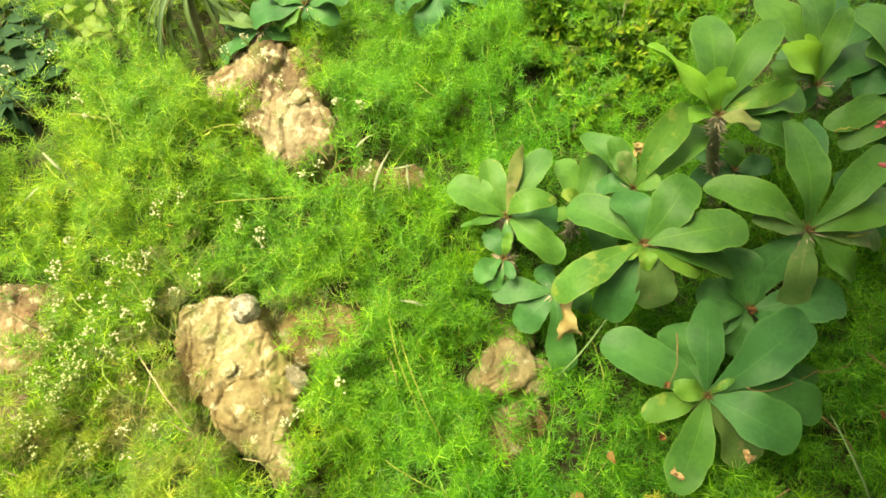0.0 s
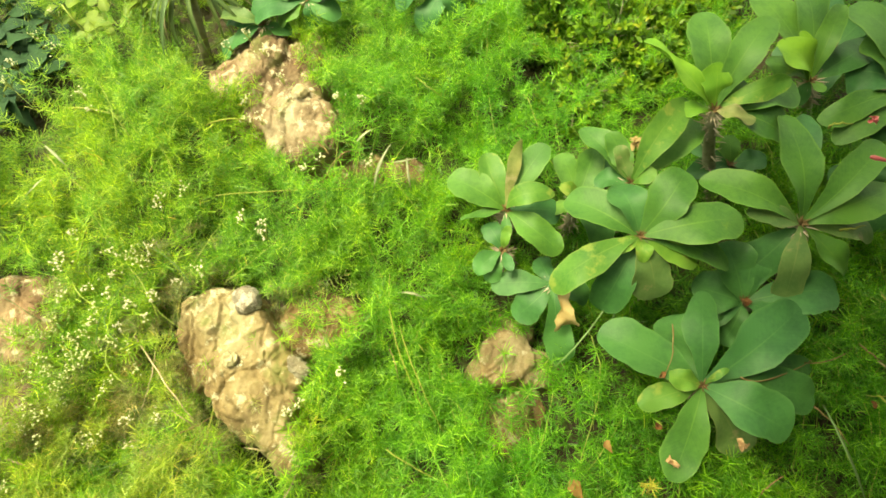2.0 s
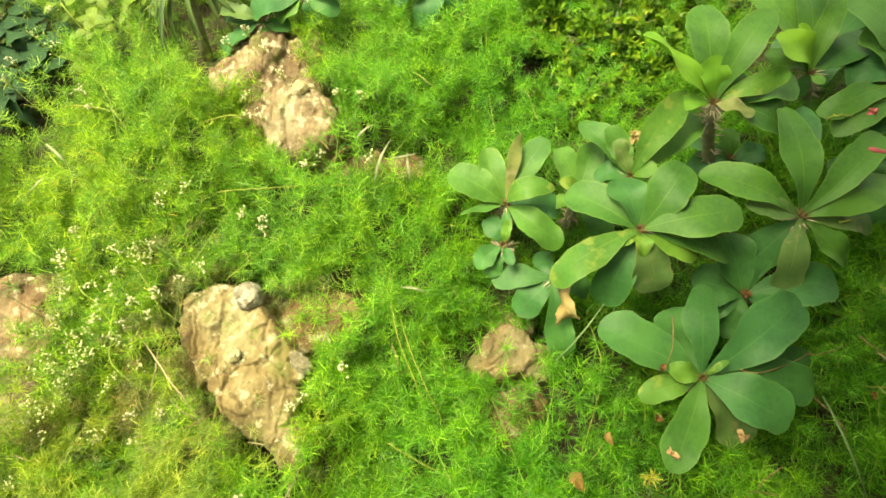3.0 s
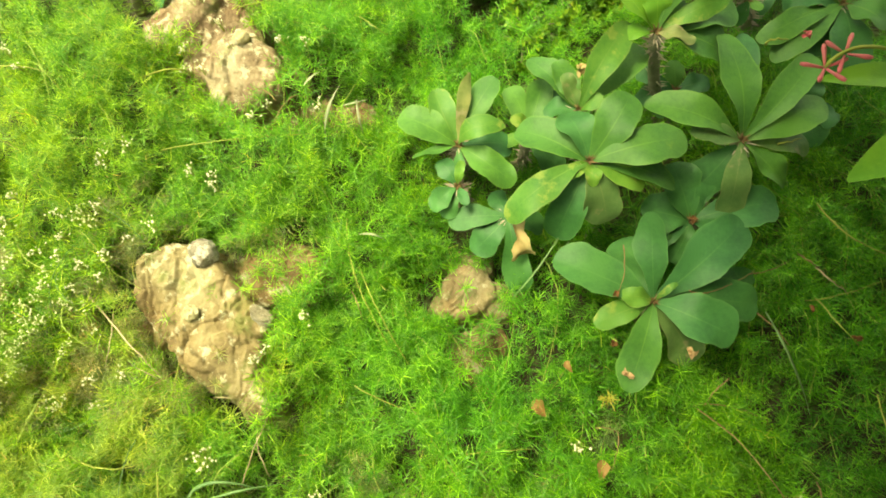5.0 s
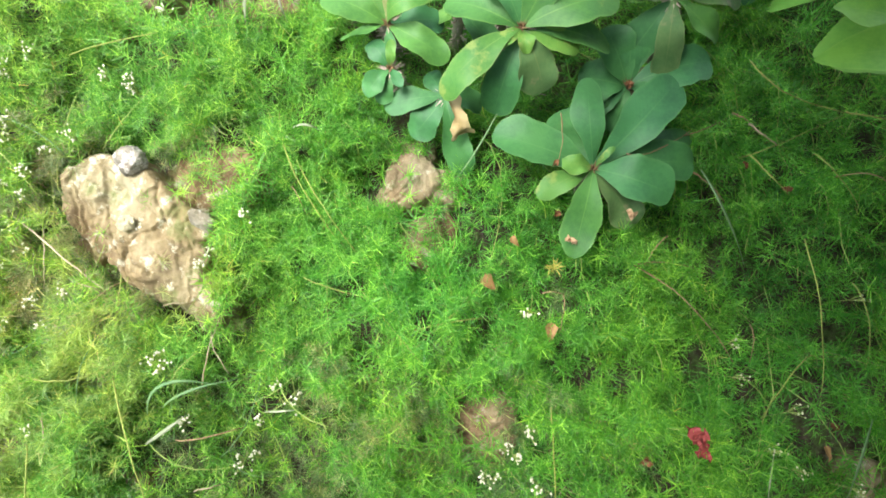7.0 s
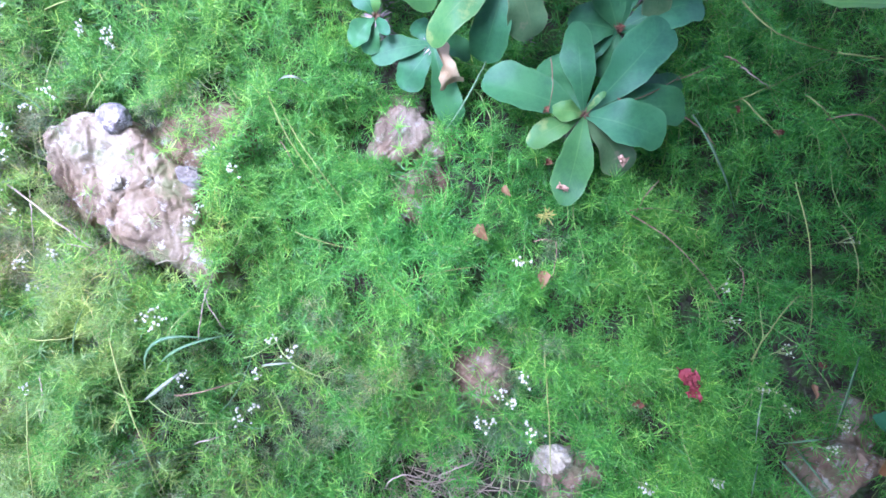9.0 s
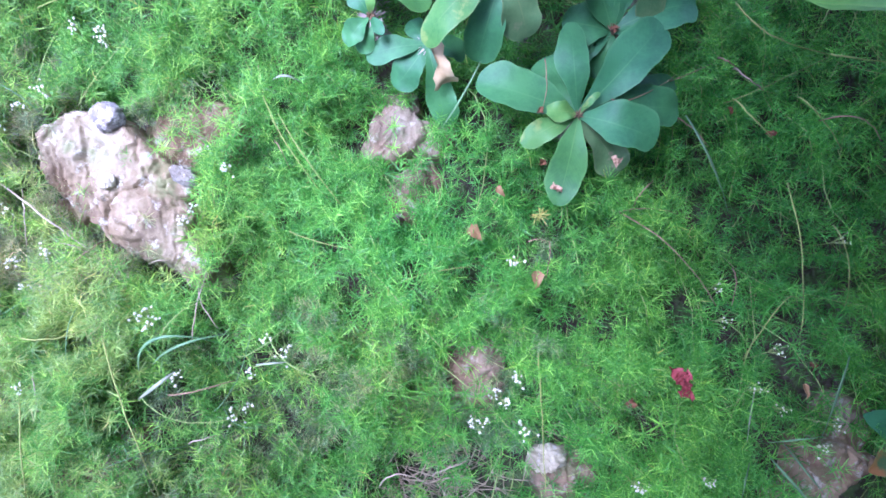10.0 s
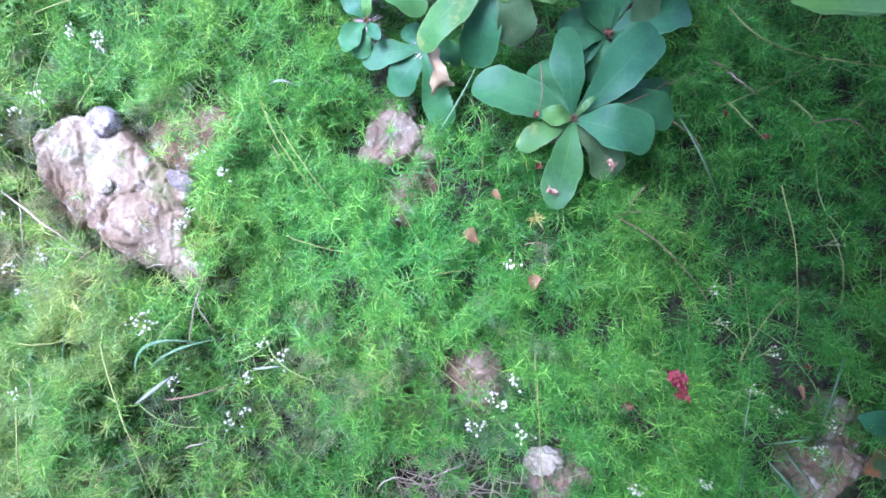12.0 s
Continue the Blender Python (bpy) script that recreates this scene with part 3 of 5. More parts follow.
thorn_vs, thorn_fs = tube_mesh([(0, 0, 0), (0.0003, 0, 0.007), (0, 0, 0.014)], [0.0015, 0.0009, 0.0002], 5)
THORN_MESH = bpy.data.meshes.new("thorn")
THORN_MESH.from_pydata([tuple(v) for v in thorn_vs], [], thorn_fs)
THORN_MESH.materials.append(THORN)


def thorny_shrub(heart, root, leaves, label):
    """heart: where the leaves meet; root: where the stem leaves the ground. A leaf: azimuth, rise, length, width, arch, colour, twist."""
    global shrub_count
    shrub_count += 1
    rnd = random.Random(shrub_count)
    base = Vector((root[0], root[1], ground_z(*root) - 0.01))
    top = Vector(heart) - base
    thing = anchor("thorny_shrub", base, label, "shrub", "thorny shrubs")
    bow = Vector((rnd.uniform(-0.015, 0.015), rnd.uniform(-0.015, 0.015), 0))
    pts = through_points((0, 0, 0), top * 0.5 + bow, top - Vector((0, 0, 0.004)), 9)
    radii = [0.0112 - 0.0028 * i / 9 for i in range(10)]
    stem = solid("stem", *tube_mesh(pts, radii, 9, 0.12, shrub_count), BARK, thing)
    for i in range(105):
        k = 9 - 8.0 * rnd.random() ** 1.9
        p = pts[int(k)].lerp(pts[min(int(k) + 1, 9)], k % 1)
        a = rnd.uniform(0, 6.28)
        out = Vector((math.cos(a), math.sin(a), rnd.uniform(-0.2, 0.6))).normalized()
        thorn = new("thorn", THORN_MESH)
        thorn.parent = stem
        thorn.matrix_basis = Matrix.Translation(p + out * 0.008) @ out.to_track_quat("Z", "Y").to_matrix().to_4x4() @ Matrix.Diagonal((1, 1, rnd.uniform(0.6, 1.3), 1))
    tufts = []
    for i in range(16):
        a = i * 2.4
        out = Vector((math.cos(a), math.sin(a), rnd.uniform(0.1, 1.6))).normalized()
        q = top + out * 0.002
        tufts.append(tube_mesh([q, q + out * rnd.uniform(0.005, 0.013)], [0.0017, 0.0004], 5))
    solid("bud", *joined(tufts), BUD, thing, "red-brown bud with short bracts")
    for i, row in enumerate(leaves):
        az, rise, length, width, arch, kind, twist = row
        vs, fs, uv = blade_mesh(length, width, az, rise, arch * rnd.uniform(0.8, 1.3), rnd.uniform(-0.08, 0.3), twist + rnd.uniform(-6, 6), "spoon", 0.0008, rnd.uniform(0.05, 0.18), i + shrub_count * 31, bend=rnd.uniform(-0.04, 0.04), sag=rnd.uniform(0.0, 0.05))
        leaf = solid("leaf", vs, fs, LEAVES[kind], thing, LEAF_WORDS.get(kind, ""), uv)
        leaf.location = top + Vector((0, 0, -0.003 + 0.0012 * (i % 4)))
    return thing


thorny_shrub((0.381, 0.186, 0.077), (0.4, 0.17), [
    (153, 4, 0.158, 0.067, 0.1, 'b', 0), (106, -13, 0.113, 0.07, 0.08, 'b', 0),
    (87, 13, 0.133, 0.049, 0.08, 'b', 0), (38, 8, 0.181, 0.068, 0.1, 'b', 0),
    (-3, -3, 0.159, 0.062, 0.08, 'b', 0), (-32, 14, 0.117, 0.071, 0.12, 'b', 0),
    (-57, -16, 0.110, 0.054, 0.05, 'p', 0), (-113, -3, 0.138, 0.055, 0.08, 'g', 0),
    (-162, 0, 0.094, 0.036, 0.1, 'y', 0), (170, 17, 0.054, 0.030, 0.12, 'y', 0),
    (36, 43, 0.044, 0.010, 0.1, 'y', 0), (13, -11, 0.187, 0.038, 0.08, 'b', 0),
], "low rosette of broad blue-green leaves above fern")
thorny_shrub((0.295, 0.384, 0.146), (0.343, 0.34), [
    (145, -9, 0.123, 0.061, 0.12, 'g', 0), (108, 0, 0.087, 0.054, 0.16, 'b', 0),
    (54, 21, 0.111, 0.060, 0.08, 'g', 0), (9, 7, 0.141, 0.064, 0.12, 'g', 0),
    (-23, -8, 0.089, 0.046, 0.12, 'y', 0), (-14, -12, 0.139, 0.043, 0.1, 'g', 0),
    (-152, -16, 0.147, 0.047, 0.16, 'y', 0), (-71, -31, 0.097, 0.060, 0.14, 'p', 0),
    (-144, 8, 0.043, 0.022, 0.12, 'y', 0), (-118, -41, 0.129, 0.056, 0.1, 'b', 0),
    (-89, 0, 0.039, 0.024, 0.12, 'y', 0),
], "tall rosette of broad green leaves on a thorny stem")
thorny_shrub((0.107, 0.454, 0.085), (0.13, 0.47), [
    (152, 12, 0.107, 0.058, 0.12, 'g', 0), (112, 17, 0.098, 0.043, 0.06, 'y', 0),
    (-163, 7, 0.077, 0.019, 0.08, 'g', 40), (77, 26, 0.114, 0.022, 0.05, 'd', 50),
    (58, 14, 0.126, 0.046, 0.05, 'g', 0), (5, 35, 0.086, 0.035, 0.34, 'y', 25),
    (-41, 2, 0.112, 0.050, 0.12, 'g', 0), (4, -10, 0.090, 0.054, 0.1, 'b', 0),
    (-90, -5, 0.057, 0.018, 0.08, 'b', 20),
], "rosette of rounded green leaves with one dry twisted leaf")
thorny_shrub((0.224, 0.476, 0.07), (0.234, 0.486), [
    (108, 13, 0.088, 0.041, 0.08, 'g', 0), (71, 19, 0.092, 0.045, 0.08, 'g', 0),
    (50, 0, 0.094, 0.039, 0.1, 'b', 0), (157, 42, 0.045, 0.028, 0.14, 'y', 0),
    (-157, 0, 0.057, 0.027, 0.1, 'y', 20), (-54, -14, 0.082, 0.046, 0.1, 'b', 0),
], "green rosette pressed between two taller ones")
thorny_shrub((0.102, 0.388, 0.07), (0.11, 0.4), [
    (121, 11, 0.053, 0.033, 0.1, 'b', 0), (76, 43, 0.044, 0.016, 0.1, 'y', 0),
    (-143, -12, 0.056, 0.035, 0.1, 'b', 0), (-71, 14, 0.041, 0.018, 0.1, 'b', 0),
    (-117, -22, 0.054, 0.030, 0.1, 'b', 0),
], "small rosette of blue-green leaves")
thorny_shrub((0.18, 0.338, 0.06), (0.2, 0.35), [
    (179, -8, 0.097, 0.041, 0.06, 'b', 0), (-141, -22, 0.082, 0.049, 0.08, 'b', 0),
    (-84, -23, 0.127, 0.045, 0.1, 'b', 0), (-18, -18, 0.063, 0.039, 0.1, 'b', 0),
    (112, -11, 0.054, 0.033, 0.06, 'b', 0),
], "low rosette of blue-green leaves with a dead leaf at its heart")
thorny_shrub((0.294, 0.479, 0.13), (0.3, 0.47), [
    (113, 29, 0.061, 0.028, 0.05, 'p', 0), (125, 0, 0.120, 0.040, 0.06, 'g', 0),
    (110, 13, 0.086, 0.038, 0.06, 'g', 0), (55, 25, 0.145, 0.047, 0.16, 'y', 25),
    (42, 4, 0.152, 0.052, 0.08, 'g', 0), (6, 44, 0.043, 0.027, 0.12, 'y', 0),
    (159, -21, 0.057, 0.035, 0.08, 'b', 0),
], "green rosette with a folded yellowing leaf")
thorny_shrub((0.407, 0.57, 0.188), (0.51, 0.516), [
    (140, 22, 0.144, 0.042, 0.1, 'h', 35), (95, 20, 0.148, 0.058, 0.08, 'g', 0),
    (97, 43, 0.066, 0.041, 0.08, 'h', 0), (57, 24, 0.147, 0.049, 0.12, 'g', 0),
    (15, 22, 0.106, 0.032, 0.08, 'y', 35), (14, 0, 0.132, 0.050, 0.1, 'g', 0),
    (-34, 15, 0.058, 0.032, 0.1, 'd', -25), (-17, -15, 0.132, 0.059, 0.1, 'g', 0),
    (-179, 0, 0.058, 0.027, 0.1, 'h', 0), (46, 20, 0.059, 0.037, 0.1, 'g', 0),
], "tall rosette of upright green leaves on a spiny stem")
thorny_shrub((0.579, 0.65, 0.15), (0.701, 0.718), [
    (153, 35, 0.087, 0.054, 0.14, 'h', 0), (122, 18, 0.165, 0.057, 0.1, 'g', 0),
    (118, 40, 0.077, 0.018, 0.05, 'h', 0), (70, 31, 0.115, 0.033, 0.08, 'g', 0),
    (-72, 19, 0.031, 0.019, 0.1, 'g', 0), (93, 18, 0.165, 0.056, 0.1, 'g', 0),
    (145, 0, 0.072, 0.045, 0.1, 'g', 0), (-115, -46, 0.041, 0.026, 0.1, 'b', 0),
    (34, -4, 0.145, 0.055, 0.1, 'b', 0),
], "green rosette of broad upright leaves")
thorny_shrub((0.525, 0.409, 0.138), (0.55, 0.38), [
    (153, 4, 0.150, 0.054, 0.14, 'g', 0), (169, 9, 0.077, 0.038, 0.1, 'p', 0),
    (98, 18, 0.161, 0.055, 0.1, 'g', 0), (45, 19, 0.153, 0.045, 0.1, 'g', 0),
    (21, 13, 0.129, 0.054, 0.12, 'g', 0), (-2, -10, 0.117, 0.045, 0.1, 'p', 0),
    (-43, -18, 0.098, 0.038, 0.1, 'g', 0), (-98, -30, 0.122, 0.047, 0.12, 'p', 0),
    (-137, -37, 0.125, 0.061, 0.1, 'b', 0), (79, 5, 0.182, 0.035, 0.1, 'b', 0),
], "rosette of green leaves with faded blotched leaves below")
thorny_shrub((0.461, 0.312, 0.066), (0.5, 0.33), [
    (164, 7, 0.079, 0.068, 0.1, 'b', 0), (108, 21, 0.095, 0.063, 0.1, 'b', 0),
    (80, 25, 0.08, 0.058, 0.1, 'b', 0), (7, 8, 0.13, 0.065, 0.1, 'b', 0),
    (-42, 40, 0.053, 0.028, 0.05, 'b', 0), (-117, -21, 0.071, 0.056, 0.1, 'b', 0),
    (-158, -18, 0.086, 0.050, 0.1, 'b', 0),
], "shaded rosette of blue-green leaves on a thorny stem")
thorny_shrub((0.489, 0.561, 0.04), (0.5, 0.52), [
    (151, 8, 0.075, 0.035, 0.1, 'b', 0), (-132, -10, 0.056, 0.039, 0.1, 'b', 0),
    (-45, 0, 0.05, 0.042, 0.1, 'b', 0), (-1, 22, 0.054, 0.040, 0.1, 'b', 0),
    (91, 22, 0.053, 0.036, 0.1, 'g', 0), (-167, 0, 0.076, 0.035, 0.1, 'b', 0),
], "small shaded rosette between taller ones")
thorny_shrub((0.706, 0.52, 0.03), (0.72, 0.46), [
    (151, 9, 0.065, 0.045, 0.1, 'b', 0), (-143, 0, 0.059, 0.044, 0.1, 'b', 0),
    (-94, 0, 0.075, 0.046, 0.1, 'b', 0), (-55, 20, 0.058, 0.047, 0.1, 'b', 0),
    (76, 23, 0.052, 0.046, 0.1, 'b', 0),
], "small shaded rosette between taller ones")
thorny_shrub((0.721, 0.63, 0.15), (0.86, 0.78), [
    (154, 0, 0.092, 0.077, 0.12, 'b', 0), (123, 19, 0.158, 0.066, 0.1, 'g', 0),
    (-160, -4, 0.145, 0.041, 0.1, 'g', 0), (-145, -13, 0.138, 0.049, 0.1, 'g', 0),
    (120, 17, 0.105, 0.071, 0.1, 'g', 0), (-129, -12, 0.093, 0.058, 0.1, 'b', 0),
    (58, 33, 0.092, 0.072, 0.1, 'g', 0), (-55, 15, 0.076, 0.070, 0.1, 'g', 0),
    (-97, -5, 0.126, 0.067, 0.1, 'b', 0),
], "large rosette of blue-green leaves")
thorny_shrub((0.70, 0.80, 0.05), (0.72, 0.82), [
    (150, 6, 0.12, 0.055, 0.1, 'b', 0), (95, 14, 0.11, 0.055, 0.1, 'b', 0),
    (45, 10, 0.12, 0.058, 0.1, 'b', 0), (-5, 2, 0.12, 0.056, 0.1, 'b', 0),
    (-60, -6, 0.10, 0.05, 0.1, 'b', 0), (-120, -8, 0.11, 0.052, 0.1, 'b', 0), (190, 0, 0.11, 0.05, 0.1, 'b', 0),
], "shaded rosette of broad leaves under taller ones")
thorny_shrub((0.85, 0.90, 0.07), (0.86, 0.92), [
    (160, 4, 0.13, 0.06, 0.1, 'b', 0), (100, 14, 0.12, 0.055, 0.1, 'b', 0),
    (40, 12, 0.12, 0.058, 0.1, 'g', 0), (-20, 2, 0.12, 0.056, 0.1, 'b', 0),
    (-80, -4, 0.12, 0.06, 0.1, 'b', 0), (-140, -6, 0.12, 0.055, 0.1, 'b', 0),
], "shaded rosette of broad leaves under taller ones")
thorny_shrub((-0.371, 0.869, 0.06), (-0.361, 0.879), [
    (-148, -17, 0.102, 0.042, 0.1, 'b', 0), (176, 0, 0.075, 0.038, 0.14, 'b', 0),
    (-69, -34, 0.036, 0.022, 0.1, 'g', 0), (173, 14, 0.081, 0.038, 0.1, 'p', 0),
    (-12, -10, 0.058, 0.035, 0.1, 'b', 0),
], "blue-green rosette leaning over the pale boulder")
thorny_shrub((-0.281, 0.909, 0.08), (-0.271, 0.919), [
    (-166, -3, 0.115, 0.071, 0.12, 'b', 0), (-30, -8, 0.075, 0.047, 0.1, 'b', 0),
    (-141, -16, 0.073, 0.043, 0.1, 'g', 0), (-67, -35, 0.053, 0.033, 0.1, 'b', 0),
    (165, 14, 0.080, 0.050, 0.1, 'b', 0), (8, 6, 0.090, 0.056, 0.1, 'b', 0),
    (75, 27, 0.067, 0.042, 0.1, 'b', 0),
], "blue-green rosette behind the pale boulder")
thorny_shrub((-0.011, 0.99, 0.04), (-0.02, 1.12), [
    (-121, -22, 0.108, 0.055, 0.1, 'b', 0), (-157, -10, 0.115, 0.052, 0.1, 'b', 0),
    (-71, -30, 0.08, 0.051, 0.1, 'b', 0), (-29, -6, 0.093, 0.050, 0.1, 'b', 0),
    (134, 17, 0.07, 0.057, 0.1, 'b', 0), (33, 14, 0.084, 0.057, 0.1, 'b', 0),
], "blue-green rosette half hidden behind fern")


# ---- flowering shrub that leans in from the side ----
flower_shrub = anchor("flowering_shrub", (1.02, 0.28, ground_z(1.02, 0.28)), "bright green shrub with coral-red tubular flowers on a yellow stalk", "shrub")
FS = flower_shrub.location.copy()
solid("branch", *tube_mesh([Vector(p) - FS for p in ((1.02, 0.28, -0.12), (0.97, 0.30, 0.1), (0.88, 0.31, 0.24), (0.80, 0.33, 0.30))], [0.009, 0.008, 0.006, 0.003], 8, 0.08), STEM, flower_shrub)


def shrub_leaf(thing, base, row, kind, shape):
    az, rise, length, width, arch = row
    vs, fs, uv = blade_mesh(length, width, az, rise, arch, 0.2, 6, shape, 0.0006, 0.04, int(az) % 17, 15, 9)
    leaf = solid("leaf", vs, fs, LEAVES[kind], thing, "", uv)
    leaf.location = Vector(base) - thing.location
    return leaf


shrub_leaf(flower_shrub, (0.717, 0.357, 0.31), (-154, 6, 0.232, 0.066, 0.12), "h", "oval")
shrub_leaf(flower_shrub, (0.732, 0.247, 0.27), (147, -12, 0.097, 0.055, 0.08), "h", "oval")
shrub_leaf(flower_shrub, (0.794, 0.251, 0.22), (173, -13, 0.138, 0.101, 0.08), "h", "oval")
shrub_leaf(flower_shrub, (0.68, 0.38, 0.29), (174, 7, 0.153, 0.037, 0.1), "h", "oval")
shrub_leaf(flower_shrub, (0.802, 0.203, 0.27), (171, -6, 0.194, 0.07, 0.1), "h", "oval")
FLOWER_AT = (0.52, 0.395, 0.334)
STALK_A = (0.52, 0.395, 0.334)
STALK_B = (0.557, 0.412, 0.345)
STALK_C = (0.623, 0.406, 0.33)
FLOWER_BACK = (0.542, 0.408, 0.34)
flower_stalk = solid("flower_stalk", *tube_mesh([p - FS for p in through_points(STALK_C, STALK_B, STALK_A, 10)], [0.0022] * 11, 7), YELLOW_STEM, flower_shrub, "arched yellow flower stalk")
for centre, spread, k0 in ((FLOWER_AT, 5, 0.3), (FLOWER_BACK, 4, 1.1)):
    for k in range(spread):
        a = k0 + k * 2 * math.pi / spread
        d = Vector((math.cos(a), math.sin(a), 0.15 + 0.2 * math.sin(k * 2.3)))
        p0 = Vector(centre) - FS
        solid("floret", *tube_mesh([p0 + d * 0.002, p0 + d * 0.012, p0 + d * 0.021, p0 + d * 0.026], [0.0013, 0.0019, 0.0028, 0.0017], 8, 0.06, k), PINK, flower_stalk, "coral-red tubular floret")

# an unseen crown, added beside and above the bed to take the light from that side
def leaf_cloud(name, parent, count, seed, place, size, mat):
    r = np.random.default_rng(seed)
    p = place(r, count)
    d = unit(r.normal(size=(count, 3)) * np.array([1, 1, 0.5]) - np.array([0, 0, 0.25]))
    L = size * r.uniform(0.7, 1.25, count)
    co, fa = needles(p, d, L, L * 0.5, r, 0.5)
    ob = new(name, array_mesh(name, co, fa, mat))
    ob.parent = parent
    ob.location = -parent.location
    ob["kind"] = "stuff"
    return ob


def shade_clumps(r, n):
    """Clumps of foliage in an added, unseen crown, aimed to shade one side of the bed from above and down its outer
    sides.
    """
    z = r.uniform(1.12, 1.5, 70)
    x = np.where(np.arange(70) < 56, 0.57 + 0.9 * r.uniform(0, 1, 70) ** 0.9, r.uniform(-0.35, 0.2, 70)) - 0.35 * z
    y = np.where(np.arange(70) < 56, r.uniform(-0.6, 0.58, 70), r.uniform(-0.75, -0.38, 70)) + 0.2 * z
    roof = np.stack([x, y, z], 1)
    side = np.stack([r.uniform(0.25, 0.8, 9), r.uniform(1.02, 1.38, 9), r.uniform(1.15, 1.45, 9)], 1)
    low = np.stack([1.2 + r.uniform(0, 0.45, 44), r.uniform(-0.85, 0.4, 44), r.uniform(0.1, 1.1, 44)], 1)
    # added behind the viewpoint to darken the near edge
    front = np.stack([np.where(np.arange(90) < 60, r.uniform(0.5, 1.5, 90), r.uniform(-0.7, 0.0, 90)), r.uniform(-1.3, -0.88, 90), r.uniform(0.1, 1.5, 90)], 1)
    hub = np.concatenate([roof, side, low, front])
    radius = r.uniform(0.12, 0.23, len(hub))
    pick = r.integers(0, len(hub), n)
    p = hub[pick] + unit(r.normal(size=(n, 3))) * (radius[pick] * r.uniform(0, 1, n) ** 0.5)[:, None] * np.array([1, 1, 0.8])
    low_side = (p[:, 2] < 1.05) & (p[:, 0] < 1.05) & (p[:, 1] > -0.8)
    p[:, 2] = np.where(low_side, 1.05 + r.uniform(0, 0.25, n), p[:, 2])
    return p


leaf_cloud("crown", flower_shrub, 57800, 21, shade_clumps, 0.105, SHRUB)
# limbs for the added crown, out of view as well
for k in range(11):
    a = 0.6 + k * 0.571
    tip = Vector((0.95 + 0.8 * math.cos(a), -0.06 + 0.92 * math.sin(a), 1.34 + 0.1 * math.sin(k * 2.1)))
    solid("branch", *tube_mesh([Vector(p) - FS for p in ((1.14, 0.2, -0.12), (1.22, 0.1, 0.45), (1.16 + 0.1 * math.cos(a), 0.04 + 0.1 * math.sin(a), 0.95), (Vector((1.1, 0.0, 1.22)) + tip) / 2, tip)], [0.014, 0.012, 0.009, 0.006, 0.003], 7, 0.08), BARK, flower_shrub)

# ---- strap-leaved plant, lime and dark broad-leaved plants at the far side ----
strap_plant = anchor("strap_leaved_plant", (-0.56, 0.9, ground_z(-0.56, 0.9)), "plant with long drooping grey-green strap leaves", "plant")
crown_at = Vector((-0.521, 0.964, 0.12)) - strap_plant.location
rnd = random.Random(5)
for i in range(30):
    a = -58 + rnd.uniform(-78, 72) if i < 21 else rnd.uniform(40, 200)
    length = rnd.uniform(0.13, 0.2)
    vs, fs, uv = blade_mesh(length, rnd.uniform(0.008, 0.013), a, rnd.uniform(-50, -22), rnd.uniform(0.14, 0.26), 0.5, rnd.uniform(-25, 25), "strap", 0.0006, 0, i, 13, 5, rnd.uniform(-0.08, 0.08))
    leaf = solid("leaf", vs, fs, STRAW if i in (4, 11) else LEAF_STRAP, strap_plant, "withered tan leaf" if i in (4, 11) else "", uv)
    leaf.location = crown_at + Vector((rnd.uniform(-0.012, 0.012), rnd.uniform(-0.012, 0.012), rnd.uniform(-0.02, 0.01)))
solid("trunk", *tube_mesh(through_points((0, 0, -0.01), crown_at * 0.5 + Vector((0, 0, 0.01)), crown_at, 6), [0.012, 0.0115, 0.011, 0.0105, 0.01, 0.0095, 0.009], 10, 0.1), BARK, strap_plant)


def broadleaf(name, at, spread, height, count, size, mat, label, seed, droop=(-30, 15)):
    """A leafy plant: slender stems with single pointed leaves."""
    r = random.Random(seed)
    base = Vector((at[0], at[1], ground_z(*at)))
    thing = anchor(name, base, label, "plant")
    for s in range(max(3, count // 6)):
        a = r.uniform(0, 6.28)
        tip = Vector((math.cos(a) * spread * r.uniform(0.3, 0.9), math.sin(a) * spread * r.uniform(0.3, 0.9), height * r.uniform(0.7, 1.0)))
        pts = through_points((0, 0, 0), tip * 0.5 + Vector((0, 0, 0.03)), tip, 6)
        solid("twig", *tube_mesh(pts, [0.0026 - 0.0002 * k for k in range(7)], 6), STEM, thing)
        for k in range(6):
            p = pts[min(6, 1 + k)] + Vector((r.uniform(-0.012, 0.012), r.uniform(-0.012, 0.012), r.uniform(-0.005, 0.01)))
            vs, fs, uv = blade_mesh(size * r.uniform(0.7, 1.2), size * r.uniform(0.5, 0.72), math.degrees(a) + (80 if k % 2 else -80) + r.uniform(-50, 50), r.uniform(*droop), 0.1, 0.25, r.uniform(-15, 15), "heart", 0.0005, 0.03, k, 9, 5)
            solid("leaf", vs, fs, mat, thing, "", uv).location = p
    return thing


broadleaf("lime_leaved_plant", (-0.71, 0.95), 0.10, 0.15, 30, 0.04, LEAF_LIME, "plant with soft lime-green pointed leaves", 31)
broadleaf("lime_leaved_plant", (-0.80, 0.91), 0.12, 0.13, 30, 0.04, LEAF_LIME, "plant with soft lime-green pointed leaves", 32)
# the hollow is mostly deep shade; dark foliage is added to give that darkness
broadleaf("dark_leaved_plant", (-0.96, 0.88), 0.15, 0.10, 84, 0.055, LEAF_DARK, "low dark green foliage added in a shaded hollow", 33)
broadleaf("dark_leaved_plant", (-1.02, 0.98), 0.16, 0.10, 84, 0.055, LEAF_DARK, "low dark green foliage added in a shaded hollow", 36)
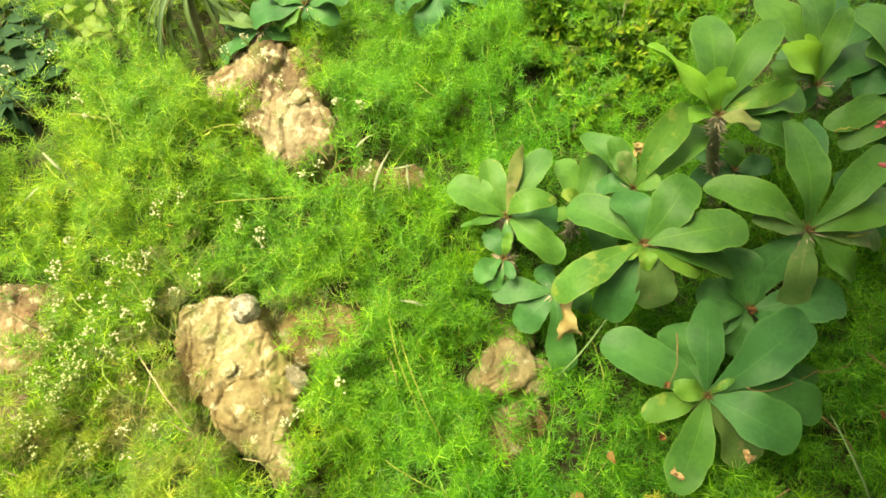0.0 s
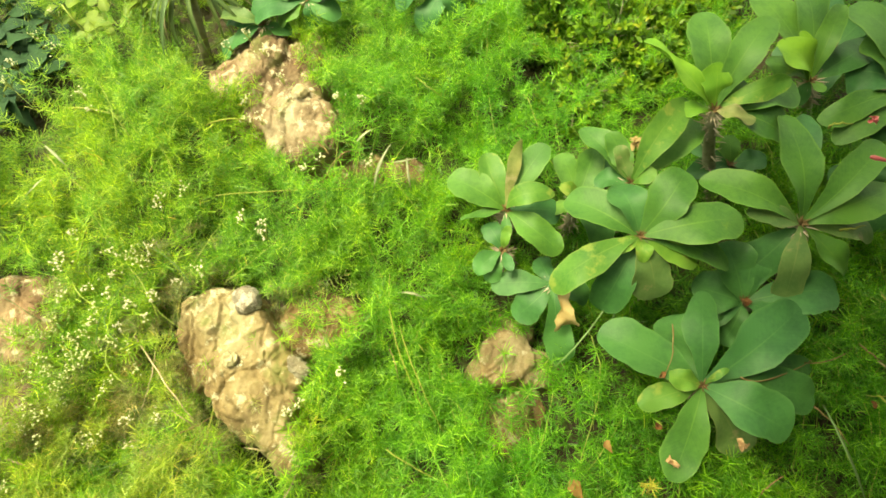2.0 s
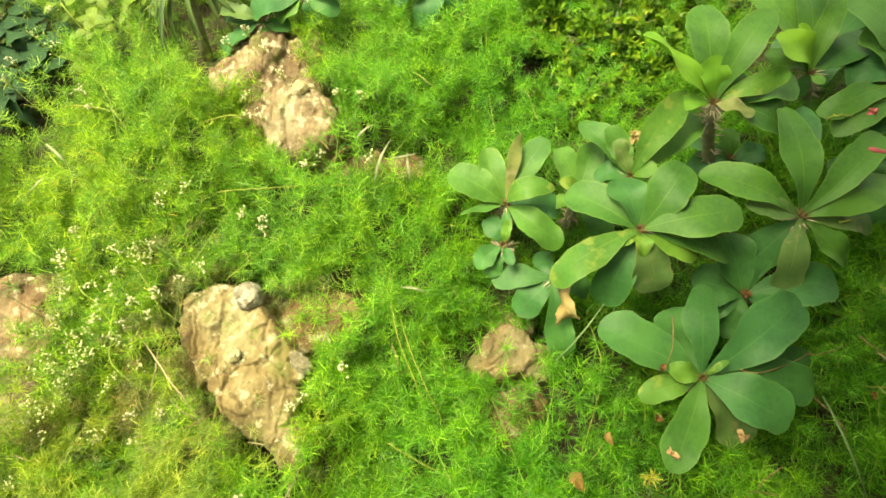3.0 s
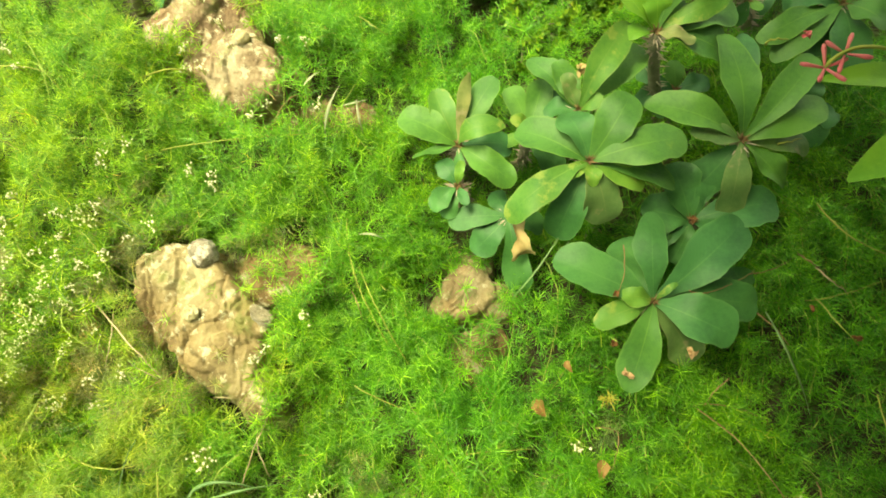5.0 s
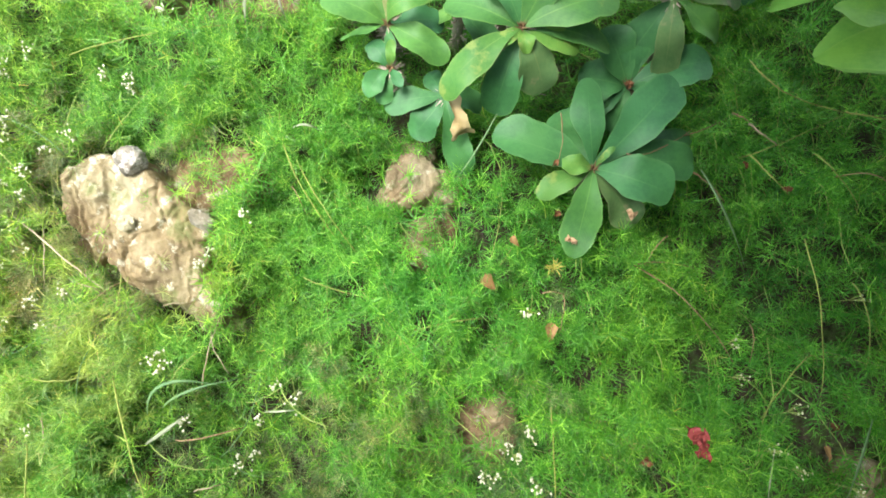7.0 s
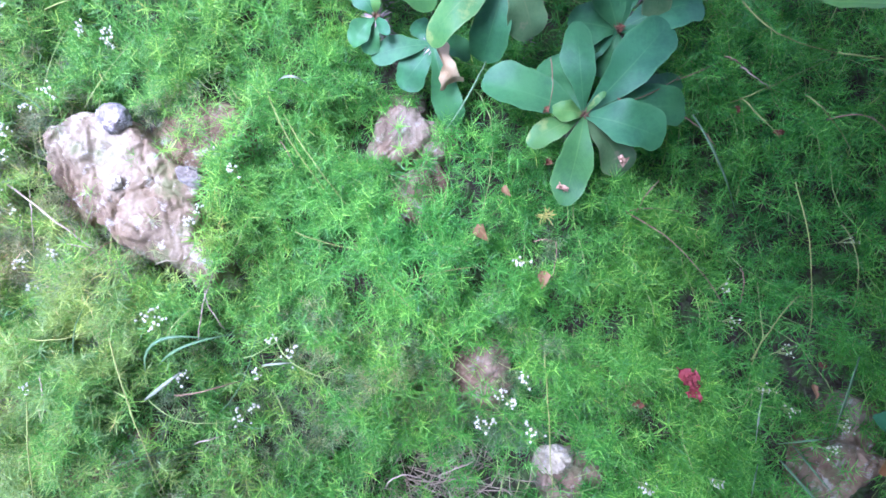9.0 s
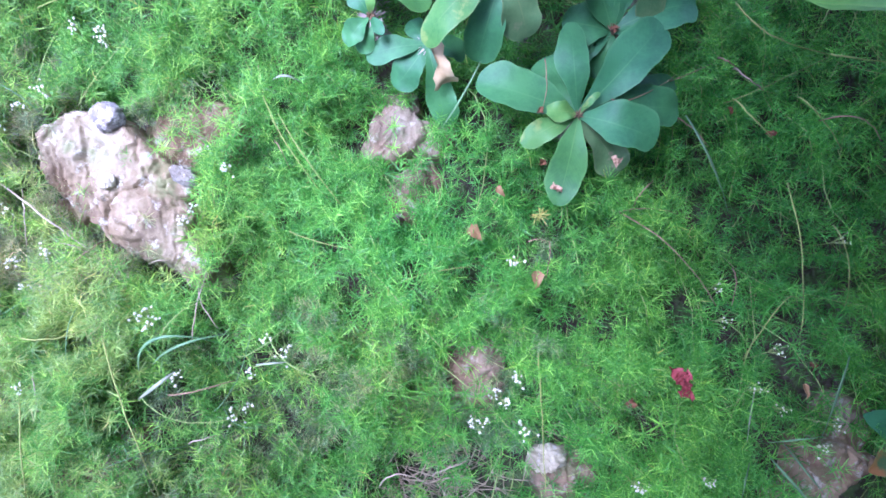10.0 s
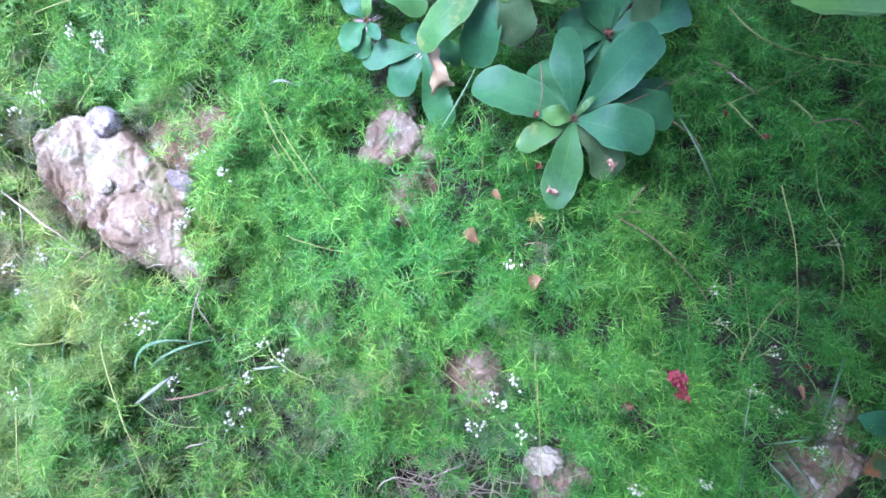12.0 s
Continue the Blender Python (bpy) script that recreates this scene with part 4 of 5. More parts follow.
broadleaf("dark_leaved_plant", (-0.97, 0.74), 0.15, 0.09, 84, 0.055, LEAF_DARK, "low dark green foliage added in a shaded hollow", 34)
croton = anchor("mottled_plant", (0.80, -0.36, ground_z(0.80, -0.36)), "low plant with green leaves mottled orange beside a pale rock", "plant")
for k, (az, rise, length, width, mat) in enumerate(((200, 12, 0.10, 0.055, LEAF_CROTON), (150, 10, 0.09, 0.05, LEAF_BLUE), (240, 5, 0.10, 0.055, LEAF_BLUE), (290, 20, 0.09, 0.05, LEAF_CROTON), (40, 15, 0.1, 0.05, LEAF_BLUE))):
    vs, fs, uv = blade_mesh(length, width, az, rise, 0.1, 0.2, 5, "oval", 0.0006, 0.04, k)
    solid("leaf", vs, fs, mat, croton, "leaf mottled orange and green" if mat == LEAF_CROTON else "", uv).location = (0, 0, 0.12)
solid("stem", *tube_mesh([(0, 0, 0), (0.004, 0, 0.06), (0, 0, 0.125)], [0.005, 0.004, 0.003], 7), STEM, croton)


# ---- needle fern ----
def canopy(x, y):
    """Height of the fern's upper side."""
    h = 0.012 + 0.065 * np.exp(-((x - 0.11) ** 2 + (y + 0.01) ** 2) / 0.022) + 0.03 * np.exp(-((x - 0.38) ** 2 + (y + 0.13) ** 2) / 0.05)
    h = h + 0.04 * np.exp(-((x - 0.02) ** 2 + (y - 0.72) ** 2) / 0.05) + 0.04 * np.exp(-((x + 0.65) ** 2 + (y - 0.68) ** 2) / 0.05) + 0.03 * np.exp(-((x + 0.10) ** 2 + (y - 0.42) ** 2) / 0.03)
    h = h - 0.035 * np.exp(-((x - 0.36) ** 2 + (y - 0.36) ** 2) / 0.05) + 0.05 * np.exp(-((x + 0.41) ** 2 + (y - 0.745) ** 2) / 0.006) - 0.03 * np.exp(-((x + 0.52) ** 2 + (y - 0.90) ** 2) / 0.012) - 0.035 * np.exp(-((x - 0.11) ** 2 + (y - 0.40) ** 2) / 0.012) - 0.03 * np.exp(-((x + 0.55) ** 2 + (y - 0.15) ** 2) / 0.02) - 0.03 * np.exp(-((x - 0.66) ** 2 + (y - 0.1) ** 2) / 0.04) - 0.04 * np.exp(-((x + 0.2) ** 2 + (y + 0.14) ** 2) / 0.015) - 0.04 * np.exp(-((x - 0.05) ** 2 + (y + 0.33) ** 2) / 0.012)
    return h + 0.029 * np.sin(x * 17 + 1.3 * np.sin(y * 11)) * np.sin(y * 15 + 0.7) + 0.019 * np.sin(x * 41 + y * 9) * np.sin(y * 37 - x * 12)


# bare places: rocks, open soil, and fern thinned to darken shaded parts, as (x, y, rx, ry, turn, how bare)
BARE = [(-0.228, 0.209, 0.034, 0.025, -40, 0.97), (-0.322, 0.313, 0.035, 0.03, 0, 0.98), (-0.345, 0.22, 0.13, 0.08, -56, 0.93), (-0.3, 0.15, 0.07, 0.05, -45, 0.93), (-0.42, 0.285, 0.05, 0.045, 0, 0.95), (-0.27, 0.09, 0.06, 0.042, -55, 0.95), (-0.215, 0.29, 0.085, 0.05, 10, 0.62), (-0.31, 0.25, 0.07, 0.05, -50, 0.85),
        (-0.405, 0.80, 0.095, 0.06, 42, 0.95), (-0.33, 0.745, 0.06, 0.06, 0, 0.8), (-0.28, 0.66, 0.075, 0.07, 0, 0.94), (-0.15, 0.585, 0.08, 0.035, 0, 0.8), (0.12, 0.24, 0.07, 0.07, 0, 0.68), (0.113, 0.13, 0.035, 0.045, 0, 0.8),
        (-0.80, 0.23, 0.12, 0.16, 0, 0.78), (0.3, 0.07, 0.18, 0.11, 0, 0.15), (0.175, -0.165, 0.05, 0.055, 0, 0.88), (0.265, -0.33, 0.05, 0.05, 0, 0.93), (0.08, -0.33, 0.15, 0.06, 0, 0.85), (0.71, -0.43, 0.08, 0.07, 30, 0.88),
        (-0.43, -0.22, 0.07, 0.035, 0, 0.7), (-0.60, -0.10, 0.05, 0.04, 0, 0.7), (-0.52, 0.19, 0.10, 0.09, 0, 0.2), (-0.22, -0.14, 0.15, 0.11, 0, 0.68), (-0.62, -0.2, 0.14, 0.2, 0, 0.4), (0.61, 0.02, 0.06, 0.06, 0, 0.6), (0.31, 0.86, 0.16, 0.12, 0, 0.75), (0.25, 0.765, 0.09, 0.055, 0, 0.85), (0.28, 0.66, 0.12, 0.07, 0, 0.66), (-0.94, 0.80, 0.14, 0.16, 0, 0.95), (0.76, 0.05, 0.24, 0.42, 0, 0.36), (0.40, 0.42, 0.3, 0.2, 0, 0.3), (-0.56, 0.96, 0.12, 0.07, 0, 0.9), (-0.76, 0.93, 0.1, 0.07, 0, 0.7), (-0.50, 0.88, 0.05, 0.09, 20, 0.9), (0.2, -0.26, 0.1, 0.05, 0, 0.5), (0.78, 0.86, 0.26, 0.2, 0, 0.75), (0.128, 0.18, 0.04, 0.06, 20, 0.74)]


def bareness(x, y):
    out = np.zeros_like(x)
    for cx, cy, rx, ry, turn, much in BARE:
        a = radians(turn)
        dx, dy = x - cx, y - cy
        u, v = (dx * math.cos(a) + dy * math.sin(a)) / rx, (-dx * math.sin(a) + dy * math.cos(a)) / ry
        out = np.maximum(out, much * np.clip((1.25 - np.sqrt(u * u + v * v)) / 0.3, 0, 1))
    return out


def fern_bed(name, mat, stems, seed, region, size, long_needle, per_node, label, thin_out=0.0, lift=0.0, stem_length=(0.2, 0.42), ring=None, N=5):
    rng = np.random.default_rng(seed)
    x0, x1, y0, y1 = region
    # evenly scattered roots, each a little off its place
    spread = (rng.uniform(0, 1, 2) + np.arange(stems)[:, None] * np.array([0.754878, 0.569840])) % 1.0
    root = np.array([x0, y0]) + spread * np.array([x1 - x0, y1 - y0]) + rng.normal(0, 0.012, (stems, 2))
    if ring:
        # only outside the inner bed and inside an uneven outline
        hx, hy, cy = ring
        inside = (np.abs(root[:, 0]) < hx) & (np.abs(root[:, 1] - cy) < hy)
        way = np.arctan2(root[:, 1] - 0.5, root[:, 0])
        limit = 1.75 + 0.22 * np.sin(3 * way + 1) + 0.13 * np.sin(7 * way) + 0.08 * np.sin(13 * way + 2) + rng.normal(0, 0.09, stems)
        root = root[~inside & (np.hypot(root[:, 0] * 0.95, root[:, 1] - 0.5) < limit)]
        stems = len(root)
    az = rng.uniform(0, 2 * np.pi, stems)
    span = rng.uniform(*stem_length, stems)
    turn = rng.normal(0, 0.9, stems)
    height = np.where(rng.uniform(0, 1, stems) < 0.45, rng.uniform(0.25, 0.65, stems), rng.uniform(0.8, 1.15, stems))
    S = 17
    s = np.linspace(0, 1, S)
    ang = az[:, None] + turn[:, None] * s
    step = span[:, None, None] / S * np.stack([np.cos(ang), np.sin(ang)], -1)
    xy = root[:, None] + np.cumsum(step, 1)
    top = canopy(xy[..., 0], xy[..., 1]) + lift
    z = -0.085 + (top + 0.085) * height[:, None] * np.minimum(1, 0.25 + 1.25 * np.sin(np.pi * (0.06 + 0.72 * s)))
    p = np.concatenate([xy, z[..., None]], -1)
    d = unit(np.gradient(p, axis=1))
    # branchlets
    B = 2
    bp = np.repeat(p.reshape(-1, 3), B, 0)
    bd = np.repeat(d.reshape(-1, 3), B, 0)
    sign = np.tile([-1.0, 1.0], len(bp) // 2)[:, None]
    cross = unit(np.cross(bd, [0, 0, 1.0])) * sign
    n = len(bp)
    bdir = unit(bd * rng.uniform(0.1, 1.0, (n, 1)) + cross * rng.uniform(0.25, 1.0, (n, 1)) + np.array([0, 0, 1.0]) * np.where(rng.uniform(0, 1, (n, 1)) < 0.3, rng.uniform(0.0, 0.6, (n, 1)), rng.uniform(0.9, 2.4, (n, 1))))
    blen = size * rng.uniform(0.55, 1.25, n)
    bp = bp + rng.normal(0, 0.004, (n, 3))
    mid = bp + bdir * blen[:, None] * 0.6
    keep = rng.uniform(0, 1, n) > np.maximum(bareness(mid[:, 0], mid[:, 1]), thin_out)
    bp, bdir, blen = bp[keep], bdir[keep], blen[keep]
    n = len(bp)
    u = np.linspace(0.12, 1.0, N)
    nb = bp[:, None] + bdir[:, None] * (blen[:, None] * u)[..., None]
    a = unit(np.cross(bdir, rng.normal(size=(n, 3))))
    b = np.cross(bdir, a)
    phi = rng.uniform(0, 2 * np.pi, (n, 1, 1)) + np.arange(N)[None, :, None] * 2.4 + np.arange(per_node) * (2 * np.pi / per_node) + rng.normal(0, 0.12, (n, N, per_node))
    open_ = np.radians(86 - 48 * u ** 2)[None, :, None] + rng.normal(0, 0.08, (n, N, per_node))
    dirs = bdir[:, None, None] * np.cos(open_)[..., None] + (a[:, None, None] * np.cos(phi)[..., None] + b[:, None, None] * np.sin(phi)[..., None]) * np.sin(open_)[..., None]
    nl = long_needle * rng.uniform(0.8, 1.15, (n, 1, 1)) * rng.uniform(0.88, 1.08, (n, N, per_node)) * (1.0 - 0.25 * u ** 2)[None, :, None]
    base = np.broadcast_to(nb[:, :, None], dirs.shape)
    co, fa = slivers(base.reshape(-1, 3), unit(dirs.reshape(-1, 3)), nl.ravel(), nl.ravel() * rng.uniform(0.082, 0.108, nl.size), rng)
    depth_shade = np.repeat(np.where(height > 0.7, 0.09, -0.16) + rng.normal(0, 0.08, stems), S * B)[keep]  # depth shade put into the colour: low stems darker, tall ones lighter
    tone = np.repeat(np.clip(rng.normal(0.5, 0.22, n) + depth_shade, 0, 1), N * per_node * 4)
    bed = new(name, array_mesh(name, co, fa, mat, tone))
    tagged(bed, label, "weed" if mat == WEED else "fern", kind="stuff")
    # stems: three-sided
    sv, sf = [], []
    offs = np.array([[0.0, 0.0, 1.0], [0.87, 0.0, -0.5], [-0.87, 0.0, -0.5]])
    ok = bareness(p[:, S // 2, 0], p[:, S // 2, 1]) < 0.6
    q = p[ok][:, ::2]
    r = np.linspace(0.0013, 0.0005, q.shape[1])[None, :, None, None]
    ring = q[:, :, None] + offs[None, None] * r
    m, T = q.shape[0], q.shape[1]
    idx = np.arange(m * T * 3).reshape(m, T, 3)
    quads = []
    for k in range(3):
        k2 = (k + 1) % 3
        quads.append(np.stack([idx[:, :-1, k], idx[:, :-1, k2], idx[:, 1:, k2]], -1).reshape(-1, 3))
        quads.append(np.stack([idx[:, :-1, k], idx[:, 1:, k2], idx[:, 1:, k]], -1).reshape(-1, 3))
    st = new("stems", array_mesh("stems", ring.reshape(-1, 3), np.concatenate(quads), STEM))
    st.parent = bed
    st["label"] = "thin yellow-green fern stems"
    return bed


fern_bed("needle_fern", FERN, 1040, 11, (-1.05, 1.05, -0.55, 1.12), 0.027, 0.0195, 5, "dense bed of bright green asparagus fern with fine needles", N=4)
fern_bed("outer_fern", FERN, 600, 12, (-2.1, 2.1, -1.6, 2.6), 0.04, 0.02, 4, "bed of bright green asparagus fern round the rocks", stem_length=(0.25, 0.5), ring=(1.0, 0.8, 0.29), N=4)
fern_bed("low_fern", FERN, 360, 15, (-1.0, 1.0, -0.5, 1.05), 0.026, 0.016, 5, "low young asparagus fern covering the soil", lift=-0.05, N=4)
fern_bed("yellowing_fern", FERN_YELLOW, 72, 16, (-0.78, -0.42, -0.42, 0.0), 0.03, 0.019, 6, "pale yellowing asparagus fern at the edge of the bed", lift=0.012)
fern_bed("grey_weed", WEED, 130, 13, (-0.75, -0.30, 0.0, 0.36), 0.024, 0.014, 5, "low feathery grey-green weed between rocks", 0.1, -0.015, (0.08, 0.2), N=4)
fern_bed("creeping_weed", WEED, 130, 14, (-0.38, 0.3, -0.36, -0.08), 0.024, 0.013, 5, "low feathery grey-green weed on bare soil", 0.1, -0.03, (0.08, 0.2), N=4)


def yellow_sprig(at, seed):
    """A withered fern tip: one tuft of yellowed needles on its stalk."""
    r = np.random.default_rng(seed)
    thing = anchor("yellow_sprig", at, "withered yellow fern tip among green needles", "fern sprig")
    n = 26
    d = unit(r.normal(size=(n, 3)) * np.array([1, 1, 0.45]) + np.array([0, 0, 0.35]))
    L = r.uniform(0.012, 0.02, n)
    co, fa = needles(r.normal(0, 0.0025, (n, 3)), d, L, L * 0.09, r)
    tuft = new("needles", array_mesh("needles", co, fa, YELLOW_NEEDLE))
    tuft.parent = thing
    tuft["kind"] = "stuff"
    solid("stalk", *tube_mesh(through_points((0, 0, 0), (0.006, -0.004, -0.03), (0.02, -0.01, -0.07), 5), [0.0008] * 6, 5), YELLOW_STEM, thing)
    return thing


yellow_sprig((0.303, 0.05, 0.052), 3)

# ---- small-leaved shrub ----
def small_shrub(at, radius, height, sprigs, seed):
    r = np.random.default_rng(seed)
    base = Vector((at[0], at[1], ground_z(*at)))
    thing = anchor("small_leaved_shrub", base, "dense shrub with tiny glossy leaves and yellow-green tips", "shrub")
    a = r.uniform(0, 2 * np.pi, sprigs)
    rad = radius * np.sqrt(r.uniform(0.02, 1, sprigs))
    tip = np.stack([rad * np.cos(a), rad * np.sin(a), height * (1 - 0.5 * (rad / radius) ** 2) * r.uniform(0.45, 1.05, sprigs)], 1)
    out = unit(np.stack([np.cos(a) * 0.5, np.sin(a) * 0.5, np.full(sprigs, 0.9)], 1) + r.normal(0, 0.3, (sprigs, 3)))
    N, M = 5, 4
    u = np.linspace(-0.04, 0.0, N)
    pos = tip[:, None] + out[:, None] * u[None, :, None]
    s1 = unit(np.cross(out, r.normal(size=(sprigs, 3))))
    s2 = np.cross(out, s1)
    phi = r.uniform(0, 6.28, (sprigs, N, 1)) + np.arange(M) * 1.571
    close = np.linspace(0.25, 1.3, N)[None, :, None, None]
    dirs = unit(out[:, None, None] * close + s1[:, None, None] * np.cos(phi)[..., None] + s2[:, None, None] * np.sin(phi)[..., None])
    base_p = np.broadcast_to(pos[:, :, None], dirs.shape).reshape(-1, 3)
    dirs = dirs.reshape(-1, 3)
    L = 0.0185 * r.uniform(0.7, 1.2, len(dirs))
    co, fa = needles(base_p, dirs, L, L * 0.42, r, 0.55)
    young = np.broadcast_to(np.linspace(-0.25, 0.95, N)[None, :, None], (sprigs, N, M)) + r.normal(0, 0.12, (sprigs, 1, 1))  # the tips are yellower
    crown = new("crown", array_mesh("crown", co, fa, SHRUB_TIP, np.repeat(np.clip(young, 0, 1).ravel(), 5)))
    crown.parent = thing
    crown["kind"] = "stuff"
    for k in range(0, sprigs, max(1, sprigs // 40)):
        t = Vector(tip[k])
        solid("twig", *tube_mesh(through_points((0, 0, 0), t * 0.45 + Vector((0, 0, 0.02)), t, 5), [0.003, 0.0026, 0.0022, 0.0018, 0.0014, 0.001], 5), BARK, thing)
    return thing


small_shrub((0.34, 0.90), 0.15, 0.13, 210, 41)
small_shrub((0.20, 0.98), 0.12, 0.12, 160, 42)
small_shrub((0.47, 0.98), 0.13, 0.12, 170, 43)
small_shrub((0.255, 0.77), 0.085, 0.085, 90, 44)


# ---- single blades, stalks and twigs ----
def grass_blade(a, b, c, half, kind, mat, label):
    pts = through_points(a, b, c, 10)
    vs, fs = [], []
    for i, p in enumerate(pts):
        d = (pts[min(i + 1, 10)] - pts[max(i - 1, 0)]).normalized()
        s = d.cross(Vector((0, 0.15, 1))).normalized()
        n = s.cross(d)
        w = half * 0.72 * min(1.0, 0.55 + i * 0.15, 0.08 + (10 - i) * 0.22)
        vs += [p - s * w, p - n * (w * 0.35), p + s * w, p - n * (w * 0.35 + 0.0006)]
    for i in range(10):
        for k in range(4):
            fs.append((i * 4 + k, i * 4 + (k + 1) % 4, i * 4 + 4 + (k + 1) % 4, i * 4 + 4 + k))
    fs += [(3, 2, 1, 0), (40, 41, 42, 43)]
    return tagged(solid("grass_blade", vs, fs, mat), label, "grass blade", kind + " grass blades")


def stalk(a, b, c, half, kind, mat, label):
    pts = through_points(a, b, c, 10)
    rn = random.Random(int(a[0] * 1000) + int(c[1] * 1000))
    pts = [p + Vector((rn.uniform(-1, 1), rn.uniform(-1, 1), rn.uniform(-1, 1))) * half * 0.8 for p in pts]
    name = {"fern": "fern_stem", "straw": "dry_stalk", "twig": "dead_twig"}[kind]
    return tagged(solid(name, *tube_mesh(pts, [half * (1 - 0.05 * i) for i in range(11)], 6, 0.15), mat), label, "stem" if kind == "fern" else "twig", name.replace("_", " ") + "s")


grass_blade((-0.179, 0.592, 0.026), (-0.145, 0.595, 0.078), (-0.125, 0.628, 0.056), 0.0036, "pale", PALE_BLADE, "pale dry grass blade lying on fern")
grass_blade((-0.127, 0.517, 0.016), (-0.111, 0.54, 0.068), (-0.094, 0.597, 0.056), 0.0043, "pale", PALE_BLADE, "pale dry grass blade lying on fern")
grass_blade((-0.066, 0.573, 0.046), (-0.06, 0.533, 0.058), (-0.057, 0.517, 0.026), 0.0031, "pale", PALE_BLADE, "pale dry grass blade lying on fern")
grass_blade((-0.1, 0.575, 0.026), (-0.072, 0.559, 0.058), (-0.047, 0.579, 0.036), 0.0028, "pale", PALE_BLADE, "pale dry grass blade lying on fern")
grass_blade((-0.8, 0.514, 0.006), (-0.756, 0.52, 0.038), (-0.773, 0.557, 0.006), 0.0047, "pale", PALE_BLADE, "pale dry grass blade lying on fern")
grass_blade((-0.776, 0.612, 0.026), (-0.714, 0.569, 0.058), (-0.707, 0.557, 0.026), 0.0036, "pale", PALE_BLADE, "pale dry grass blade lying on fern")
grass_blade((-0.321, -0.119, 0.026), (-0.27, -0.1, 0.068), (-0.251, -0.085, 0.046), 0.004, "pale", PALE_BLADE, "pale dry grass blade lying on fern")
grass_blade((-0.144, -0.097, 0.036), (-0.113, -0.098, 0.058), (-0.093, -0.101, 0.036), 0.0021, "pale", PALE_BLADE, "pale dry grass blade lying on fern")
grass_blade((-0.325, -0.085, 0.006), (-0.268, -0.038, 0.072), (-0.196, -0.056, 0.03), 0.0034, "green", BLADE, "broad grey-green grass blade arching over fern")
grass_blade((-0.305, -0.074, 0.006), (-0.236, -0.052, 0.066), (-0.172, -0.046, 0.026), 0.0027, "green", BLADE, "broad grey-green grass blade arching over fern")
grass_blade((0.581, -0.254, 0.026), (0.542, -0.281, 0.068), (0.541, -0.322, 0.046), 0.0019, "pale", PALE_BLADE, "pale dry grass blade lying on fern")
grass_blade((-0.067, 0.326, 0.036), (-0.036, 0.314, 0.073), (-0.017, 0.313, 0.036), 0.0031, "pale", PALE_BLADE, "pale dry grass blade lying on fern")
grass_blade((0.18, 0.213, 0.026), (0.226, 0.258, 0.056), (0.284, 0.339, 0.066), 0.0021, "green", BLADE, "long green grass blade among fern")
grass_blade((0.551, 0.167, 0.056), (0.567, 0.086, 0.068), (0.611, 0.017, 0.006), 0.0029, "green", BLADE, "long green grass blade among fern")
grass_blade((0.705, -0.224, 0.066), (0.67, -0.28, 0.066), (0.664, -0.34, 0.026), 0.0027, "green", BLADE, "long green grass blade among fern")
grass_blade((0.582, -0.335, 0.026), (0.598, -0.321, 0.078), (0.654, -0.333, 0.046), 0.0018, "green", BLADE, "long green grass blade among fern")
grass_blade((0.58, -0.356, 0.026), (0.592, -0.392, 0.056), (0.619, -0.431, 0.046), 0.003, "green", BLADE, "long green grass blade among fern")
grass_blade((0.605, -0.34, 0.026), (0.602, -0.367, 0.068), (0.646, -0.423, 0.036), 0.0021, "green", BLADE, "long green grass blade among fern")
grass_blade((0.548, -0.358, 0.026), (0.516, -0.364, 0.068), (0.514, -0.401, 0.046), 0.0017, "green", BLADE, "long green grass blade among fern")
grass_blade((0.276, 0.231, 0.026), (0.261, 0.265, 0.068), (0.289, 0.32, 0.056), 0.0013, "green", BLADE, "long green grass blade among fern")
stalk((-0.56, 0.7, 0.026), (-0.485, 0.657, 0.066), (-0.452, 0.63, 0.056), 0.0013, "fern", YELLOW_STEM, "bare yellow-green stem arching over fern")
stalk((-0.374, 0.646, 0.056), (-0.452, 0.63, 0.056), (-0.51, 0.563, 0.026), 0.0013, "fern", YELLOW_STEM, "bare yellow-green stem arching over fern")
stalk((-0.554, 0.648, 0.056), (-0.522, 0.595, 0.056), (-0.494, 0.549, 0.046), 0.0013, "fern", YELLOW_STEM, "bare yellow-green stem arching over fern")
stalk((-0.772, 0.693, 0.026), (-0.675, 0.675, 0.056), (-0.596, 0.648, 0.046), 0.0015, "fern", YELLOW_STEM, "bare yellow-green stem arching over fern")
stalk((-0.355, 0.137, 0.006), (-0.346, 0.08, 0.038), (-0.371, 0.036, 0.006), 0.0009, "fern", YELLOW_STEM, "bare yellow-green stem arching over fern")
stalk((-0.413, 0.507, 0.026), (-0.267, 0.49, 0.078), (-0.141, 0.512, 0.046), 0.0009, "fern", YELLOW_STEM, "bare yellow-green stem arching over fern")
stalk((-0.084, 0.36, 0.026), (-0.06, 0.241, 0.068), (-0.004, 0.127, 0.026), 0.001, "fern", YELLOW_STEM, "bare yellow-green stem arching over fern")
stalk((-0.363, -0.01, 0.026), (-0.316, -0.116, 0.078), (-0.295, -0.253, 0.046), 0.0012, "fern", YELLOW_STEM, "bare yellow-green stem arching over fern")
stalk((-0.487, -0.071, 0.026), (-0.461, -0.153, 0.068), (-0.475, -0.225, 0.046), 0.0014, "fern", YELLOW_STEM, "bare yellow-green stem arching over fern")
stalk((0.263, -0.145, 0.056), (0.251, -0.232, 0.066), (0.236, -0.337, 0.066), 0.0011, "fern", YELLOW_STEM, "bare yellow-green stem arching over fern")
